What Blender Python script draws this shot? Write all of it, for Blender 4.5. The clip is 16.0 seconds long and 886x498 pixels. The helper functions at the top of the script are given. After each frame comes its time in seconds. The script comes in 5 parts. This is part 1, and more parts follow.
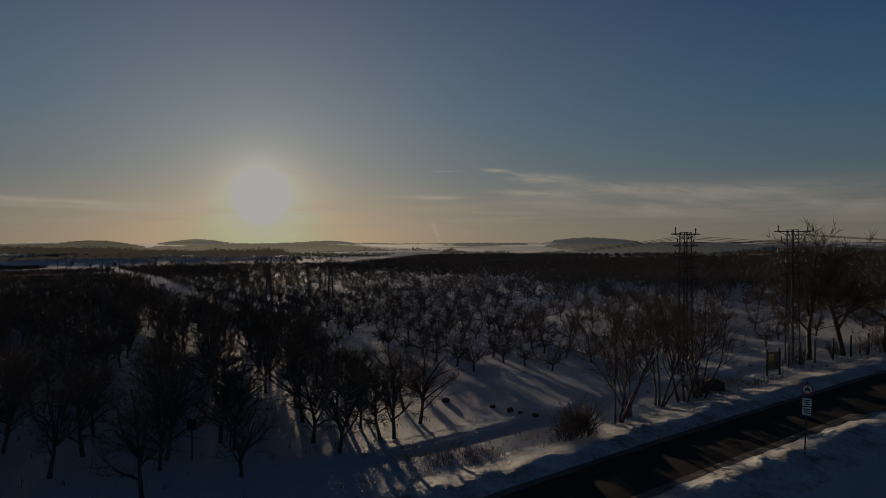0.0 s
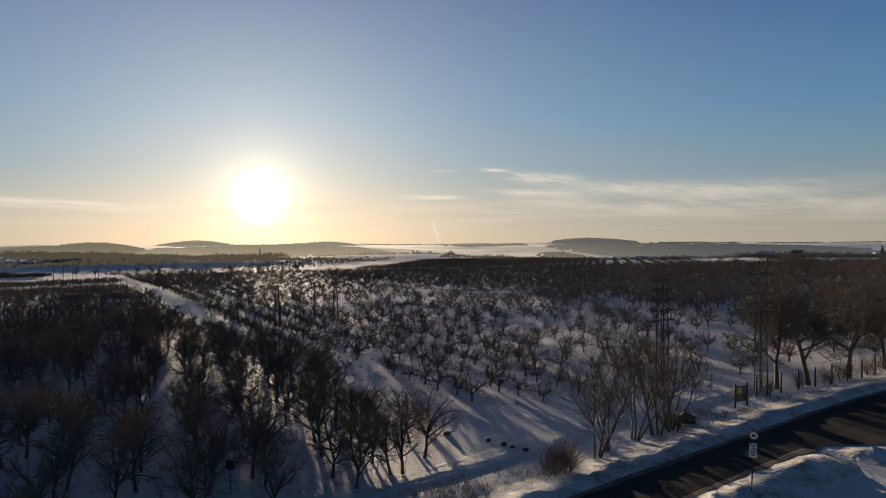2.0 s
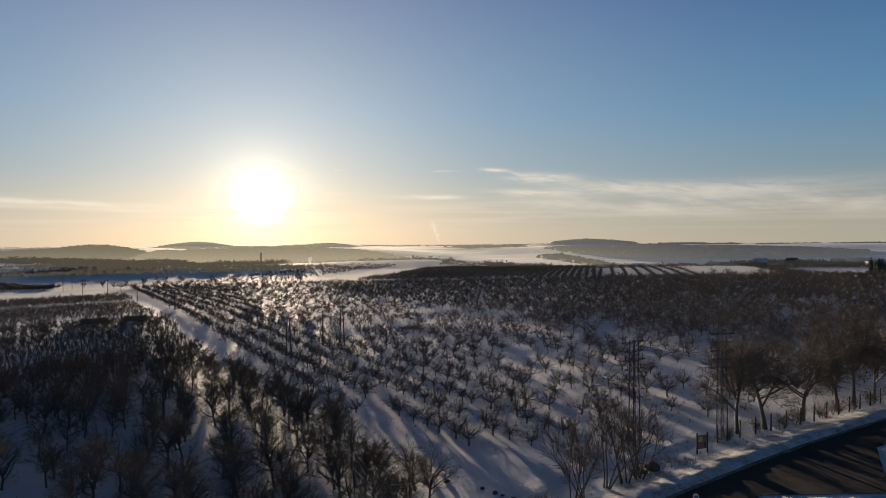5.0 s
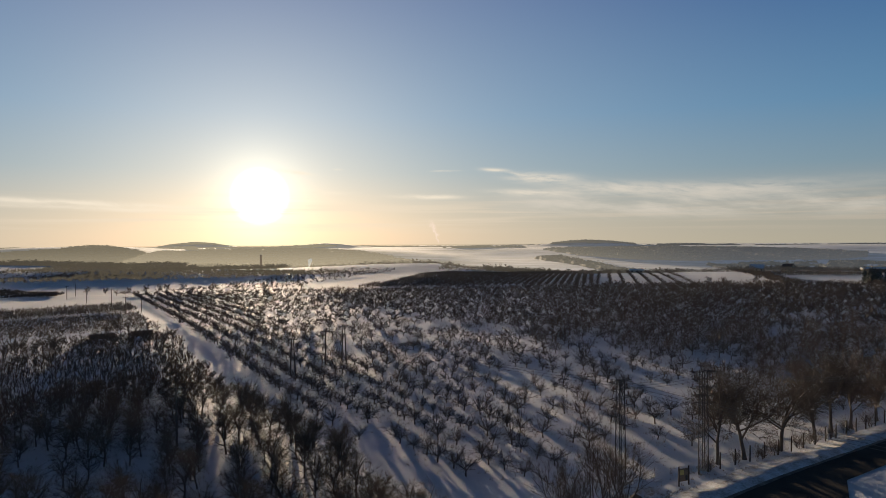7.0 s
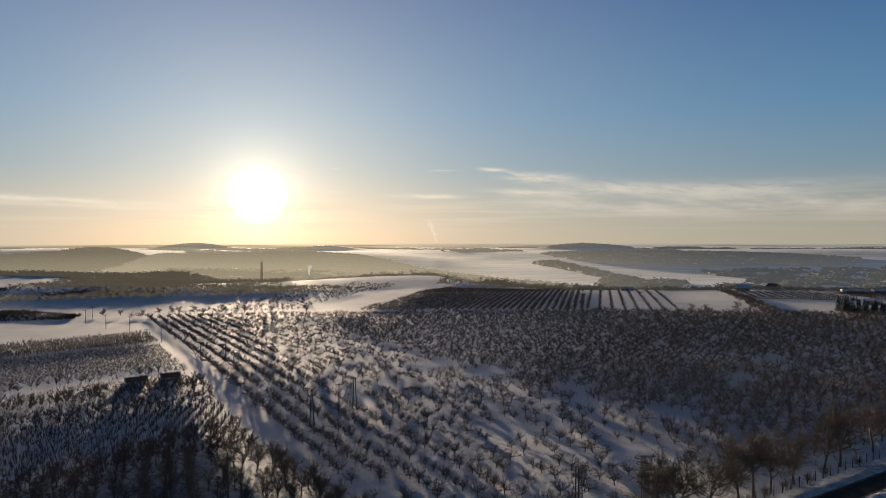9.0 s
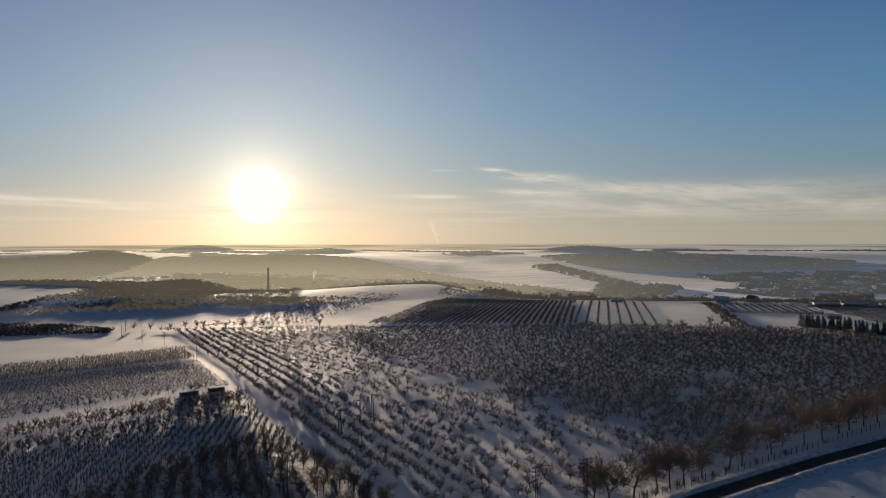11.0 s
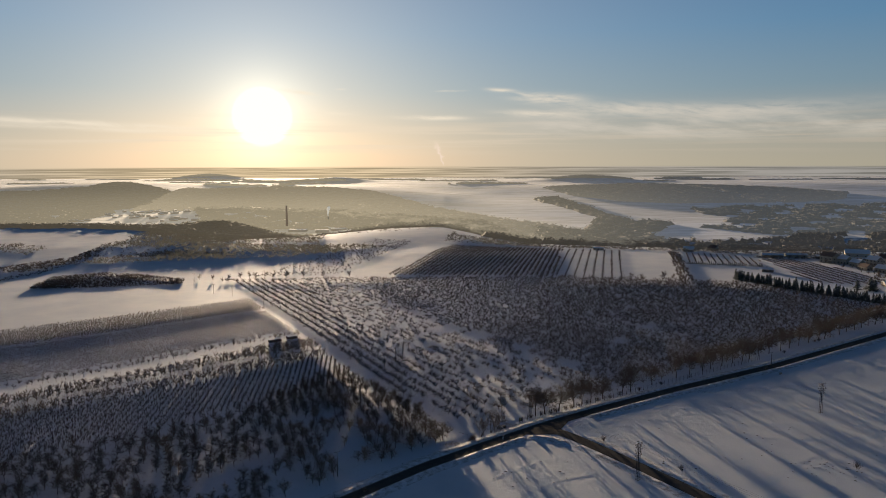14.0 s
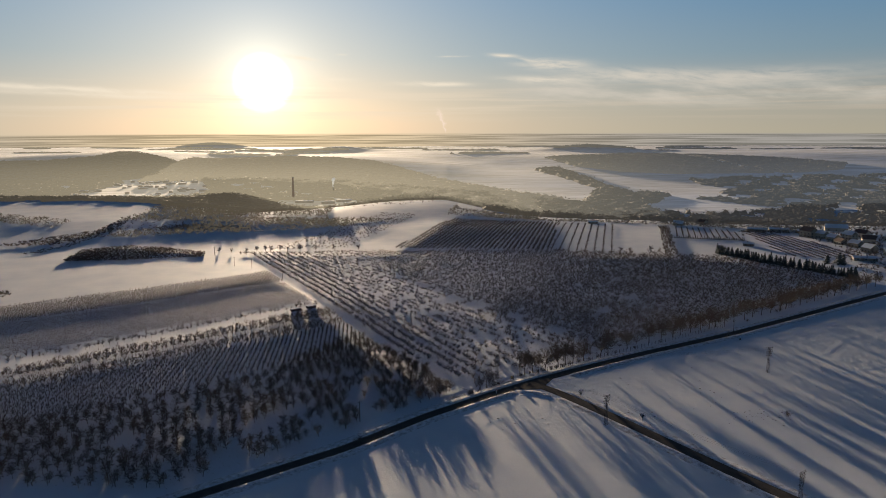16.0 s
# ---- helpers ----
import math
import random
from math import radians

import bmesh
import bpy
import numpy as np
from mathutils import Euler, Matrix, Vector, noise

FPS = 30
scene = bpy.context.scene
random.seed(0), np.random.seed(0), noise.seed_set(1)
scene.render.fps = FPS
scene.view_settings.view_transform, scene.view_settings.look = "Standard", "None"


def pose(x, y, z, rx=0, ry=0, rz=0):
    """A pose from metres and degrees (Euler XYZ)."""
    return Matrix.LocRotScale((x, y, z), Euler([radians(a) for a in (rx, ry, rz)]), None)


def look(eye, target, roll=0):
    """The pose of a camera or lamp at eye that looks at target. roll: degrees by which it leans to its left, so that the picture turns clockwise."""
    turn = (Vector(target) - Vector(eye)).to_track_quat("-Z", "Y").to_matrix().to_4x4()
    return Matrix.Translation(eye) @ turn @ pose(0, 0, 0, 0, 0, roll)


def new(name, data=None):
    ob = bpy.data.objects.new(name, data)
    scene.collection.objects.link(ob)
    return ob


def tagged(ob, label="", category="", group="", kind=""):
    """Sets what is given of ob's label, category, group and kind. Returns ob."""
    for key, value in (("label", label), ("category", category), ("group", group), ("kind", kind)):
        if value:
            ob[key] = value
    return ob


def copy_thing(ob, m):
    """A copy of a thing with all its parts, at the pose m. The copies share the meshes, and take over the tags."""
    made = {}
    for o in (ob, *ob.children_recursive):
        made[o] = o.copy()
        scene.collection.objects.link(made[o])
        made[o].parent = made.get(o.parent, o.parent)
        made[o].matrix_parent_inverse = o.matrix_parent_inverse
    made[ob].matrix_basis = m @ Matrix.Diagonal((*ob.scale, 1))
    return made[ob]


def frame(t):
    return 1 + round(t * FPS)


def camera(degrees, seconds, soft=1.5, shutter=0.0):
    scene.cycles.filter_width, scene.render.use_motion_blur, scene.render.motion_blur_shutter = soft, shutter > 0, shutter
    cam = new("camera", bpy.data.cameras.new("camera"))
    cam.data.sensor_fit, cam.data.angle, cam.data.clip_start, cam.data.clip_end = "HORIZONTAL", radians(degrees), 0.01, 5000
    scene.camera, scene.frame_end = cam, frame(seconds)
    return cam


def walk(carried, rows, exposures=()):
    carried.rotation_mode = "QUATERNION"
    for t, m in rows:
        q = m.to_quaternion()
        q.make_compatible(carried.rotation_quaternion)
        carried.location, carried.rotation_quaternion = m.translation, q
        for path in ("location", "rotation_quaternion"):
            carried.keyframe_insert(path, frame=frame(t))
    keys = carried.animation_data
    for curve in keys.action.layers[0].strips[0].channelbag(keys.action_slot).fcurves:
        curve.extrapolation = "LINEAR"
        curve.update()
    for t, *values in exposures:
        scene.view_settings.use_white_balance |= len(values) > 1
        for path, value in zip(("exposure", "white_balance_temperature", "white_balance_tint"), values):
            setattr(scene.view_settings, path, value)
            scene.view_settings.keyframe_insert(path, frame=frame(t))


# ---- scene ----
cam = camera(66.5, 16.0, soft=0.6)
# seconds, x, y, z, pitch, roll, yaw
PATH = [
    (0, 0.88, 2.91, 11.81, -0.67, -0.14, -0.30),
    (0.5, 0.85, 1.38, 12.79, -0.67, -0.21, -0.30),
    (1, 0.82, -0.14, 13.79, -0.65, -0.23, -0.31),
    (1.5, 0.80, -1.69, 14.90, -0.67, -0.34, -0.32),
    (2, 0.76, -3.27, 16.04, -0.68, -0.33, -0.33),
    (2.5, 0.78, -4.68, 17.18, -0.68, -0.30, -0.34),
    (3, 0.78, -6.15, 18.36, -0.68, -0.35, -0.34),
    (3.5, 0.75, -7.78, 19.56, -0.67, -0.42, -0.33),
    (4, 0.73, -9.38, 20.79, -0.68, -0.46, -0.33),
    (6.5, 0.71, -16.65, 27.19, -0.70, -0.34, -0.38),
    (7, 0.78, -17.52, 28.53, -0.71, -0.35, -0.40),
    (7.5, 1.07, -18.09, 29.78, -0.72, -0.34, -0.40),
    (8, 1.17, -20.56, 33.00, -0.75, -0.26, -0.46),
    (8.1, 1.02, -23.59, 35.18, -0.75, -0.22, -0.48),
    (8.2, 0.88, -26.61, 37.35, -0.75, -0.18, -0.50),
    (8.3, 0.74, -29.64, 39.53, -0.75, -0.14, -0.53),
    (8.4, 0.59, -32.67, 41.70, -0.75, -0.10, -0.55),
    (8.5, 0.45, -35.69, 43.88, -0.74, -0.05, -0.58),
    (9, 0.33, -40.46, 46.22, -0.75, -0.07, -0.58),
    (11.5, -0.23, -102.00, 68.59, -0.74, -0.14, -0.40),
    (11.6, -0.32, -105.52, 70.29, -1.11, -0.14, -0.34),
    (11.7, -0.41, -109.04, 71.99, -1.48, -0.15, -0.29),
    (11.8, -0.50, -112.56, 73.69, -1.85, -0.15, -0.24),
    (11.9, -0.60, -116.08, 75.39, -2.23, -0.15, -0.18),
    (12, -0.69, -119.60, 77.09, -2.60, -0.16, -0.13),
    (12.1, -0.71, -123.28, 78.10, -2.67, -0.16, -0.14),
    (12.2, -0.73, -126.96, 79.11, -2.75, -0.17, -0.15),
    (12.3, -0.74, -130.64, 80.12, -2.83, -0.17, -0.16),
    (12.4, -0.76, -134.32, 81.13, -2.91, -0.17, -0.17),
    (12.5, -0.78, -138.00, 82.14, -2.98, -0.17, -0.18),
    (12.6, -0.82, -141.68, 83.42, -3.10, -0.08, -0.18),
    (12.7, -0.85, -145.36, 84.69, -3.21, 0.01, -0.19),
    (12.8, -0.89, -149.04, 85.96, -3.32, 0.10, -0.20),
    (12.9, -0.92, -152.72, 87.24, -3.43, 0.19, -0.20),
    (13, -0.96, -156.40, 88.51, -3.54, 0.29, -0.21),
    (13.1, -1.00, -160.08, 89.59, -4.17, 0.27, -0.17),
    (13.2, -1.05, -163.76, 90.66, -4.81, 0.24, -0.13),
    (13.3, -1.09, -167.44, 91.74, -5.45, 0.22, -0.09),
    (13.4, -1.14, -171.12, 92.82, -6.08, 0.20, -0.05),
    (13.5, -1.18, -174.80, 93.89, -6.72, 0.18, -0.01),
    (13.6, -1.24, -178.48, 95.27, -6.83, 0.11, -0.00),
    (13.7, -1.31, -182.16, 96.66, -6.94, 0.04, 0.00),
    (13.8, -1.37, -185.84, 98.04, -7.05, -0.03, 0.01),
    (13.9, -1.43, -189.52, 99.42, -7.17, -0.11, 0.01),
    (14, -1.49, -193.20, 100.80, -7.28, -0.18, 0.02),
    (14.1, -1.53, -195.26, 101.53, -7.36, -0.16, 0.05),
    (14.2, -1.57, -197.32, 102.26, -7.45, -0.14, 0.08),
    (14.3, -1.61, -199.38, 102.99, -7.54, -0.12, 0.11),
    (14.4, -1.65, -201.44, 103.72, -7.62, -0.10, 0.14),
    (14.5, -1.69, -203.50, 104.45, -7.71, -0.09, 0.17),
    (15, -1.84, -220.30, 109.38, -9.02, -0.04, 0.17),
    (15.5, -1.97, -231.50, 112.91, -9.77, -0.06, 0.21),
    (16, -2.00, -236.30, 113.73, -10.02, -0.15, 0.22),
]
walk(cam, [(t, pose(x, y, z, 90 + pitch, 0, yaw) @ pose(0, 0, 0, 0, 0, roll)) for t, x, y, z, pitch, roll, yaw in PATH],
     exposures=[(0.0, 0.62), (0.5, 1.12), (1.0, 1.5), (1.5, 1.8), (2.0, 2.1), (2.5, 2.15), (3.0, 2.15), (8.0, 2.13), (11.5, 2.02), (13.5, 2.04), (16.0, 2.1)])

# ---- sky and sun ----
SUN = Vector((-0.2535, 0.9650, 0.0645)).normalized()
world = bpy.data.worlds.new("winter_sky")
scene.world = world
world.use_nodes = True


class Nodes:
    """Short calls for building a node tree."""

    def __init__(self, tree):
        self.tree = tree

    def add(self, kind, **inputs):
        n = self.tree.nodes.new(kind)
        for key, value in inputs.items():
            n.inputs[key.replace("_", " ")].default_value = value
        return n

    def link(self, a, b):
        self.tree.links.new(a, b)

    def feed(self, socket, value):
        if isinstance(value, bpy.types.NodeSocket):
            self.link(value, socket)
        else:
            socket.default_value = value

    def math(self, op, a, b=0.0, clamp=False):
        n = self.tree.nodes.new("ShaderNodeMath")
        n.operation, n.use_clamp = op, clamp
        self.feed(n.inputs[0], a)
        self.feed(n.inputs[1], b)
        return n.outputs[0]

    def vmath(self, op, a, b):
        n = self.tree.nodes.new("ShaderNodeVectorMath")
        n.operation = op
        self.feed(n.inputs[0], a)
        self.feed(n.inputs[1], b)
        return n.outputs["Value"] if op == "DOT_PRODUCT" else n.outputs[0]

    def mix(self, fac, a, b, blend="MIX"):
        n = self.tree.nodes.new("ShaderNodeMix")
        n.data_type, n.blend_type = "RGBA", blend
        self.feed(n.inputs[0], fac)
        self.feed(n.inputs[6], a)
        self.feed(n.inputs[7], b)
        return n.outputs[2]

    def ramp(self, fac, stops, smooth=False):
        n = self.tree.nodes.new("ShaderNodeValToRGB")
        el = n.color_ramp.elements
        el[0].position, el[0].color = stops[0][0], (*stops[0][1], 1)
        el[1].position, el[1].color = stops[-1][0], (*stops[-1][1], 1)
        for pos, col in stops[1:-1]:
            el.new(pos).color = (*col, 1)
        if smooth:
            n.color_ramp.interpolation = "EASE"
        self.feed(n.inputs[0], fac)
        return n.outputs[0]

    def span(self, value, a, b, c=0.0, d=1.0, smooth=True):
        n = self.tree.nodes.new("ShaderNodeMapRange")
        n.interpolation_type = "SMOOTHSTEP" if smooth else "LINEAR"
        self.feed(n.inputs[0], value)
        for i, v in enumerate((a, b, c, d)):
            n.inputs[i + 1].default_value = v
        return n.outputs[0]

    def noise(self, vector, scale, detail=4.0, rough=0.55):
        n = self.add("ShaderNodeTexNoise", Scale=scale, Detail=detail, Roughness=rough)
        self.feed(n.inputs["Vector"], vector)
        return n.outputs["Fac"]


def build_sky():
    n = Nodes(world.node_tree)
    n.tree.nodes.clear()
    way = n.add("ShaderNodeTexCoord").outputs["Generated"]
    sep = n.add("ShaderNodeSeparateXYZ")
    n.link(way, sep.inputs[0])
    up = sep.outputs["Z"]
    sky = n.add("ShaderNodeTexSky")
    sky.sky_type, sky.sun_disc = "NISHITA", False
    sky.sun_elevation, sky.sun_rotation = math.asin(SUN.z), math.atan2(SUN.x, SUN.y)
    sky.air_density, sky.dust_density, sky.ozone_density, sky.altitude = 1.0, 1.2, 2.0, 300
    clear = n.mix(1.0, sky.outputs[0], (SKY, SKY, SKY, 1), "MULTIPLY")
    deep = n.ramp(n.math("MULTIPLY", up, 1.0, True), [(p, tuple(c * DIM for c in col)) for p, col in HEIGHTS])
    base = n.mix(0.85, clear, deep)
    # glare round the sun
    near = n.math("MAXIMUM", n.vmath("DOT_PRODUCT", way, tuple(SUN)), 0.0)
    for power, colour in GLOW:
        g = n.math("POWER", near, power)
        base = n.mix(1.0, base, n.mix(g, (0, 0, 0, 1), (*(c * DIM for c in colour), 1)), "ADD")
    disc = n.span(near, math.cos(radians(2.5)), math.cos(radians(1.2)))
    base = n.mix(1.0, base, n.mix(disc, (0, 0, 0, 1), (*(c * DIM for c in (1.35, 1.3, 1.2)), 1)), "ADD")
    # thin high cloud, drawn out level, above the haze
    flat = n.vmath("MULTIPLY", way, (1.1, 1.1, 42.0))
    veil = n.span(n.noise(flat, 3.0, 6.0, 0.55), 0.46, 0.68)
    band = n.math("MULTIPLY", n.span(up, 0.006, 0.03), n.span(up, 0.075, 0.04))
    warm = n.math("POWER", near, 10.0)
    lit = n.mix(warm, (0.122, 0.103, 0.082, 1), (0.22, 0.185, 0.14, 1))
    base = n.mix(n.math("MULTIPLY", n.math("MULTIPLY", veil, band), 0.55), base, lit)
    # a soft streaky veil east of the sun
    bend = n.math("MULTIPLY", n.math("SUBTRACT", n.noise(way, 5.0, 3.0), 0.5), 0.05)
    curl = n.add("ShaderNodeCombineXYZ")
    n.link(sep.outputs["X"], curl.inputs[0])
    n.link(n.math("MULTIPLY", n.math("ADD", n.math("ADD", up, bend), n.math("MULTIPLY", sep.outputs["X"], 0.10)), 5.5), curl.inputs[2])
    wisp = n.span(n.noise(curl.outputs[0], 7.0, 7.0, 0.6), 0.36, 0.72)
    place = n.math("MULTIPLY", n.span(up, 0.022, 0.045), n.span(up, 0.088, 0.058))
    place = n.math("MULTIPLY", place, n.span(sep.outputs["X"], 0.06, 0.16))
    base = n.mix(n.math("MULTIPLY", n.math("MULTIPLY", wisp, place), 0.75), base, (0.158, 0.143, 0.122, 1))
    # single feathered clouds: east, height, half width, half thickness, sinking eastwards, density
    feather = n.span(n.noise(curl.outputs[0], 22.0, 6.0, 0.62), 0.22, 0.62)
    for east, high, wide, thick, sink, dense in FEATHERS:
        dx = n.math("DIVIDE", n.math("SUBTRACT", sep.outputs["X"], east), wide)
        dz = n.math("ADD", n.math("SUBTRACT", up, high), n.math("ADD", n.math("MULTIPLY", bend, 0.12), n.math("MULTIPLY", n.math("SUBTRACT", sep.outputs["X"], east), sink)))
        dz = n.math("DIVIDE", dz, thick)
        puff = n.math("POWER", 2.718, n.math("MULTIPLY", -1.0, n.math("ADD", n.math("POWER", n.math("ABSOLUTE", dx), 2.5), n.math("POWER", n.math("ABSOLUTE", dz), 2.0))))
        base = n.mix(n.math("MULTIPLY", n.math("MULTIPLY", puff, feather), dense), base, n.mix(warm, (0.168, 0.150, 0.128, 1), (0.235, 0.205, 0.16, 1)))
    # steam of a far power station on the horizon
    lean = n.math("ADD", sep.outputs["X"], n.math("MULTIPLY", up, 0.36))
    lean = n.math("ADD", lean, n.math("MULTIPLY", n.math("SUBTRACT", n.noise(way, 160.0, 3.0), 0.5), 0.012))
    thick = n.math("ADD", 0.0012, n.math("MULTIPLY", n.math("MAXIMUM", up, 0.0), 0.09))
    puff = n.math("POWER", 2.718, n.math("MULTIPLY", -1.0, n.math("POWER", n.math("DIVIDE", n.math("ABSOLUTE", lean), thick), 2.0)))
    puff = n.math("MULTIPLY", puff, n.math("MULTIPLY", n.span(up, -0.006, -0.001), n.span(up, 0.034, 0.02)))
    base = n.mix(n.math("MULTIPLY", puff, 0.8), base, (0.22, 0.175, 0.14, 1))
    # the hazy snow plain past the last hills
    plain = n.ramp(n.noise(n.vmath("MULTIPLY", way, (6.0, 6.0, 500.0)), 1.0, 3.0), [(0.42, PLAIN_DARK), (0.58, PLAIN_LIGHT)])
    plain = n.mix(1.0, plain, n.mix(n.math("POWER", near, 14.0), (0.75, 0.78, 0.85, 1), (1.9, 1.6, 1.15, 1)), "MULTIPLY")
    base = n.mix(n.span(up, -0.0045, -0.0075), base, plain)
    # the bright air round the sun is no brighter than this
    base = n.mix(1.0, base, (0.252, 0.247, 0.236, 1), "DARKEN")
    bg = n.add("ShaderNodeBackground", Strength=1.0)
    n.link(base, bg.inputs[0])
    n.link(bg.outputs[0], n.add("ShaderNodeOutputWorld").inputs[0])


SKY, DIM = 0.02, 0.225
HEIGHTS = [(0.0, (0.45, 0.42, 0.33)), (0.05, (0.34, 0.36, 0.35)), (0.10, (0.19, 0.30, 0.39)), (0.18, (0.10, 0.245, 0.42)), (0.33, (0.036, 0.125, 0.32)), (0.5, (0.011, 0.036, 0.10)), (1.0, (0.004, 0.012, 0.034))]
GLOW = [(1300.0, (0.30, 0.28, 0.23)), (420.0, (0.36, 0.33, 0.25)), (45.0, (0.18, 0.17, 0.13)), (6.0, (0.18, 0.175, 0.155))]
FEATHERS = [(-0.014, 0.0655, 0.044, 0.0030, 0.02, 0.9), (0.083, 0.1035, 0.019, 0.0026, 0.06, 0.75), (0.152, 0.0905, 0.046, 0.0072, 0.06, 0.8), (0.116, 0.0975, 0.012, 0.0020, 0.2, 0.35),
            (0.14, 0.0690, 0.055, 0.0046, 0.05, 0.7), (0.26, 0.0735, 0.08, 0.0085, 0.03, 0.6), (0.40, 0.0690, 0.11, 0.0090, 0.0, 0.5), (-0.50, 0.0530, 0.20, 0.0040, 0.035, 0.75), (-0.42, 0.0440, 0.16, 0.0026, 0.03, 0.5),
            (-0.205, 0.0985, 0.022, 0.0026, 0.12, 0.8), (-0.145, 0.1035, 0.007, 0.0012, 0.0, 0.5), (0.012, 0.1030, 0.018, 0.0011, 0.0, 0.5), (-0.16, 0.0700, 0.03, 0.0024, 0.0, 0.5)]
PLAIN_DARK, PLAIN_LIGHT = (0.06, 0.055, 0.045), (0.11, 0.10, 0.085)
build_sky()
sun = new("sun", bpy.data.lights.new("sun", "SUN"))
sun.data.energy, sun.data.angle, sun.data.color = 2.4, radians(0.6), (1.0, 0.77, 0.53)
sun.matrix_world = look(SUN * 200, (0, 0, 0))


# ---- materials ----
def material(name, stops, scale=1.0, rough=0.8, fine=6.0, bump=0.3, metal=0.0, stretch=(1, 1, 1), dust=None, spread=0.0):
    """Two scales of noise over a colour ramp, with fine relief; dust lays snow on what faces up."""
    m = bpy.data.materials.new(name)
    m.use_nodes = True
    n = Nodes(m.node_tree)
    bsdf = m.node_tree.nodes["Principled BSDF"]
    at = n.vmath("MULTIPLY", n.add("ShaderNodeTexCoord").outputs["Object"], stretch)
    big, small = n.noise(at, scale), n.noise(at, scale * fine, 6.0)
    fac = n.math("ADD", n.math("MULTIPLY", big, 0.6), n.math("MULTIPLY", small, 0.4))
    if spread:
        fac = n.math("ADD", fac, n.math("MULTIPLY", n.math("SUBTRACT", n.add("ShaderNodeObjectInfo").outputs["Random"], 0.5), spread))
    colour = n.ramp(fac, stops)
    if dust:
        nz = n.add("ShaderNodeSeparateXYZ")
        n.link(n.add("ShaderNodeNewGeometry").outputs["Normal"], nz.inputs[0])
        lie = n.math("MULTIPLY", n.span(nz.outputs["Z"], 0.35, 0.8), n.span(big, 0.45, 0.55))
        colour = n.mix(n.math("MULTIPLY", lie, dust), colour, (0.75, 0.78, 0.84, 1))
    n.link(colour, bsdf.inputs["Base Color"])
    bsdf.inputs["Roughness"].default_value, bsdf.inputs["Metallic"].default_value = rough, metal
    if bump:
        b = n.add("ShaderNodeBump", Strength=bump, Distance=0.05 / max(scale, 0.05))
        n.link(small, b.inputs["Height"])
        n.link(b.outputs[0], bsdf.inputs["Normal"])
    return m


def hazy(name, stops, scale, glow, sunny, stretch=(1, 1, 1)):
    """Far hills and plain, a backdrop, and some nearer woods: their own colour, with sunlit haze painted in as
    emission, warmer towards the sun, stronger low down.
    """
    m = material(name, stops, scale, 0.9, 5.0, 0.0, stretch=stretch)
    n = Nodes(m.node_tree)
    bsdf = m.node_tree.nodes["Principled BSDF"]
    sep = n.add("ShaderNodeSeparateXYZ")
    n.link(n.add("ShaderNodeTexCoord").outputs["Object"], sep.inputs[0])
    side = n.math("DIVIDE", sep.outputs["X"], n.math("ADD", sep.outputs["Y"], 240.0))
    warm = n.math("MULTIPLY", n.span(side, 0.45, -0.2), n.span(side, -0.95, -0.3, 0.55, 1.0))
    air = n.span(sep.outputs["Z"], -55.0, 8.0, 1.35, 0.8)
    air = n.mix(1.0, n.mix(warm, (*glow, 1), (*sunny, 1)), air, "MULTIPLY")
    # the haze light goes into the surface's own emission
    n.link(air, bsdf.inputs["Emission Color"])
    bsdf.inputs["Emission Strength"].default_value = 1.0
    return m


def snow_material():
    m = bpy.data.materials.new("snow")
    m.use_nodes = True
    n = Nodes(m.node_tree)
    bsdf = m.node_tree.nodes["Principled BSDF"]
    at = n.add("ShaderNodeTexCoord").outputs["Object"]
    drift, ripple, grain = n.noise(at, 0.035, 4.0), n.noise(n.vmath("MULTIPLY", at, (1.0, 0.7, 1.0)), 0.8, 7.0, 0.65), n.noise(at, 6.0, 4.0)
    n.link(n.ramp(drift, [(0.3, (0.55, 0.58, 0.63)), (0.7, (0.67, 0.68, 0.70))]), bsdf.inputs["Base Color"])
    bsdf.inputs["Roughness"].default_value = 0.8
    bsdf.inputs["Specular IOR Level"].default_value = 0.1
    lumps = n.noise(at, 3.6, 5.0, 0.65)
    h = n.math("ADD", n.math("MULTIPLY", ripple, 0.42), n.math("MULTIPLY", grain, 0.09))
    h = n.math("ADD", h, n.math("MULTIPLY", drift, 1.0))
    h = n.math("ADD", h, n.math("MULTIPLY", lumps, 0.45))
    b = n.add("ShaderNodeBump", Strength=0.85, Distance=0.4)
    n.link(h, b.inputs["Height"])
    n.link(b.outputs[0], bsdf.inputs["Normal"])
    return m


SNOW = snow_material()
BARK = material("bark", [(0.3, (0.05, 0.04, 0.033)), (0.7, (0.14, 0.11, 0.09))], 3.0, 0.9, 6.0, 0.6, stretch=(1, 1, 0.3), dust=0.6, spread=0.25)
TWIG = material("twig_bark", [(0.3, (0.062, 0.049, 0.038)), (0.7, (0.15, 0.117, 0.088))], 2.0, 0.85, 5.0, 0.0, spread=0.3)
NEEDLE = material("spruce_needles", [(0.3, (0.012, 0.02, 0.013)), (0.7, (0.035, 0.05, 0.03))], 1.5, 0.85, 6.0, 0.0, dust=0.15)
ASPHALT = material("wet_asphalt", [(0.3, (0.042, 0.039, 0.036)), (0.62, (0.075, 0.068, 0.061)), (0.8, (0.12, 0.105, 0.09))], 0.35, 1.0, 12.0, 0.0)
ASPHALT.node_tree.nodes["Principled BSDF"].inputs["Specular IOR Level"].default_value = 0.05
BANK = material("dirty_snow", [(0.32, (0.20, 0.17, 0.14)), (0.48, (0.50, 0.50, 0.51)), (0.62, (0.68, 0.70, 0.74))], 0.6, 0.8, 6.0, 0.9)
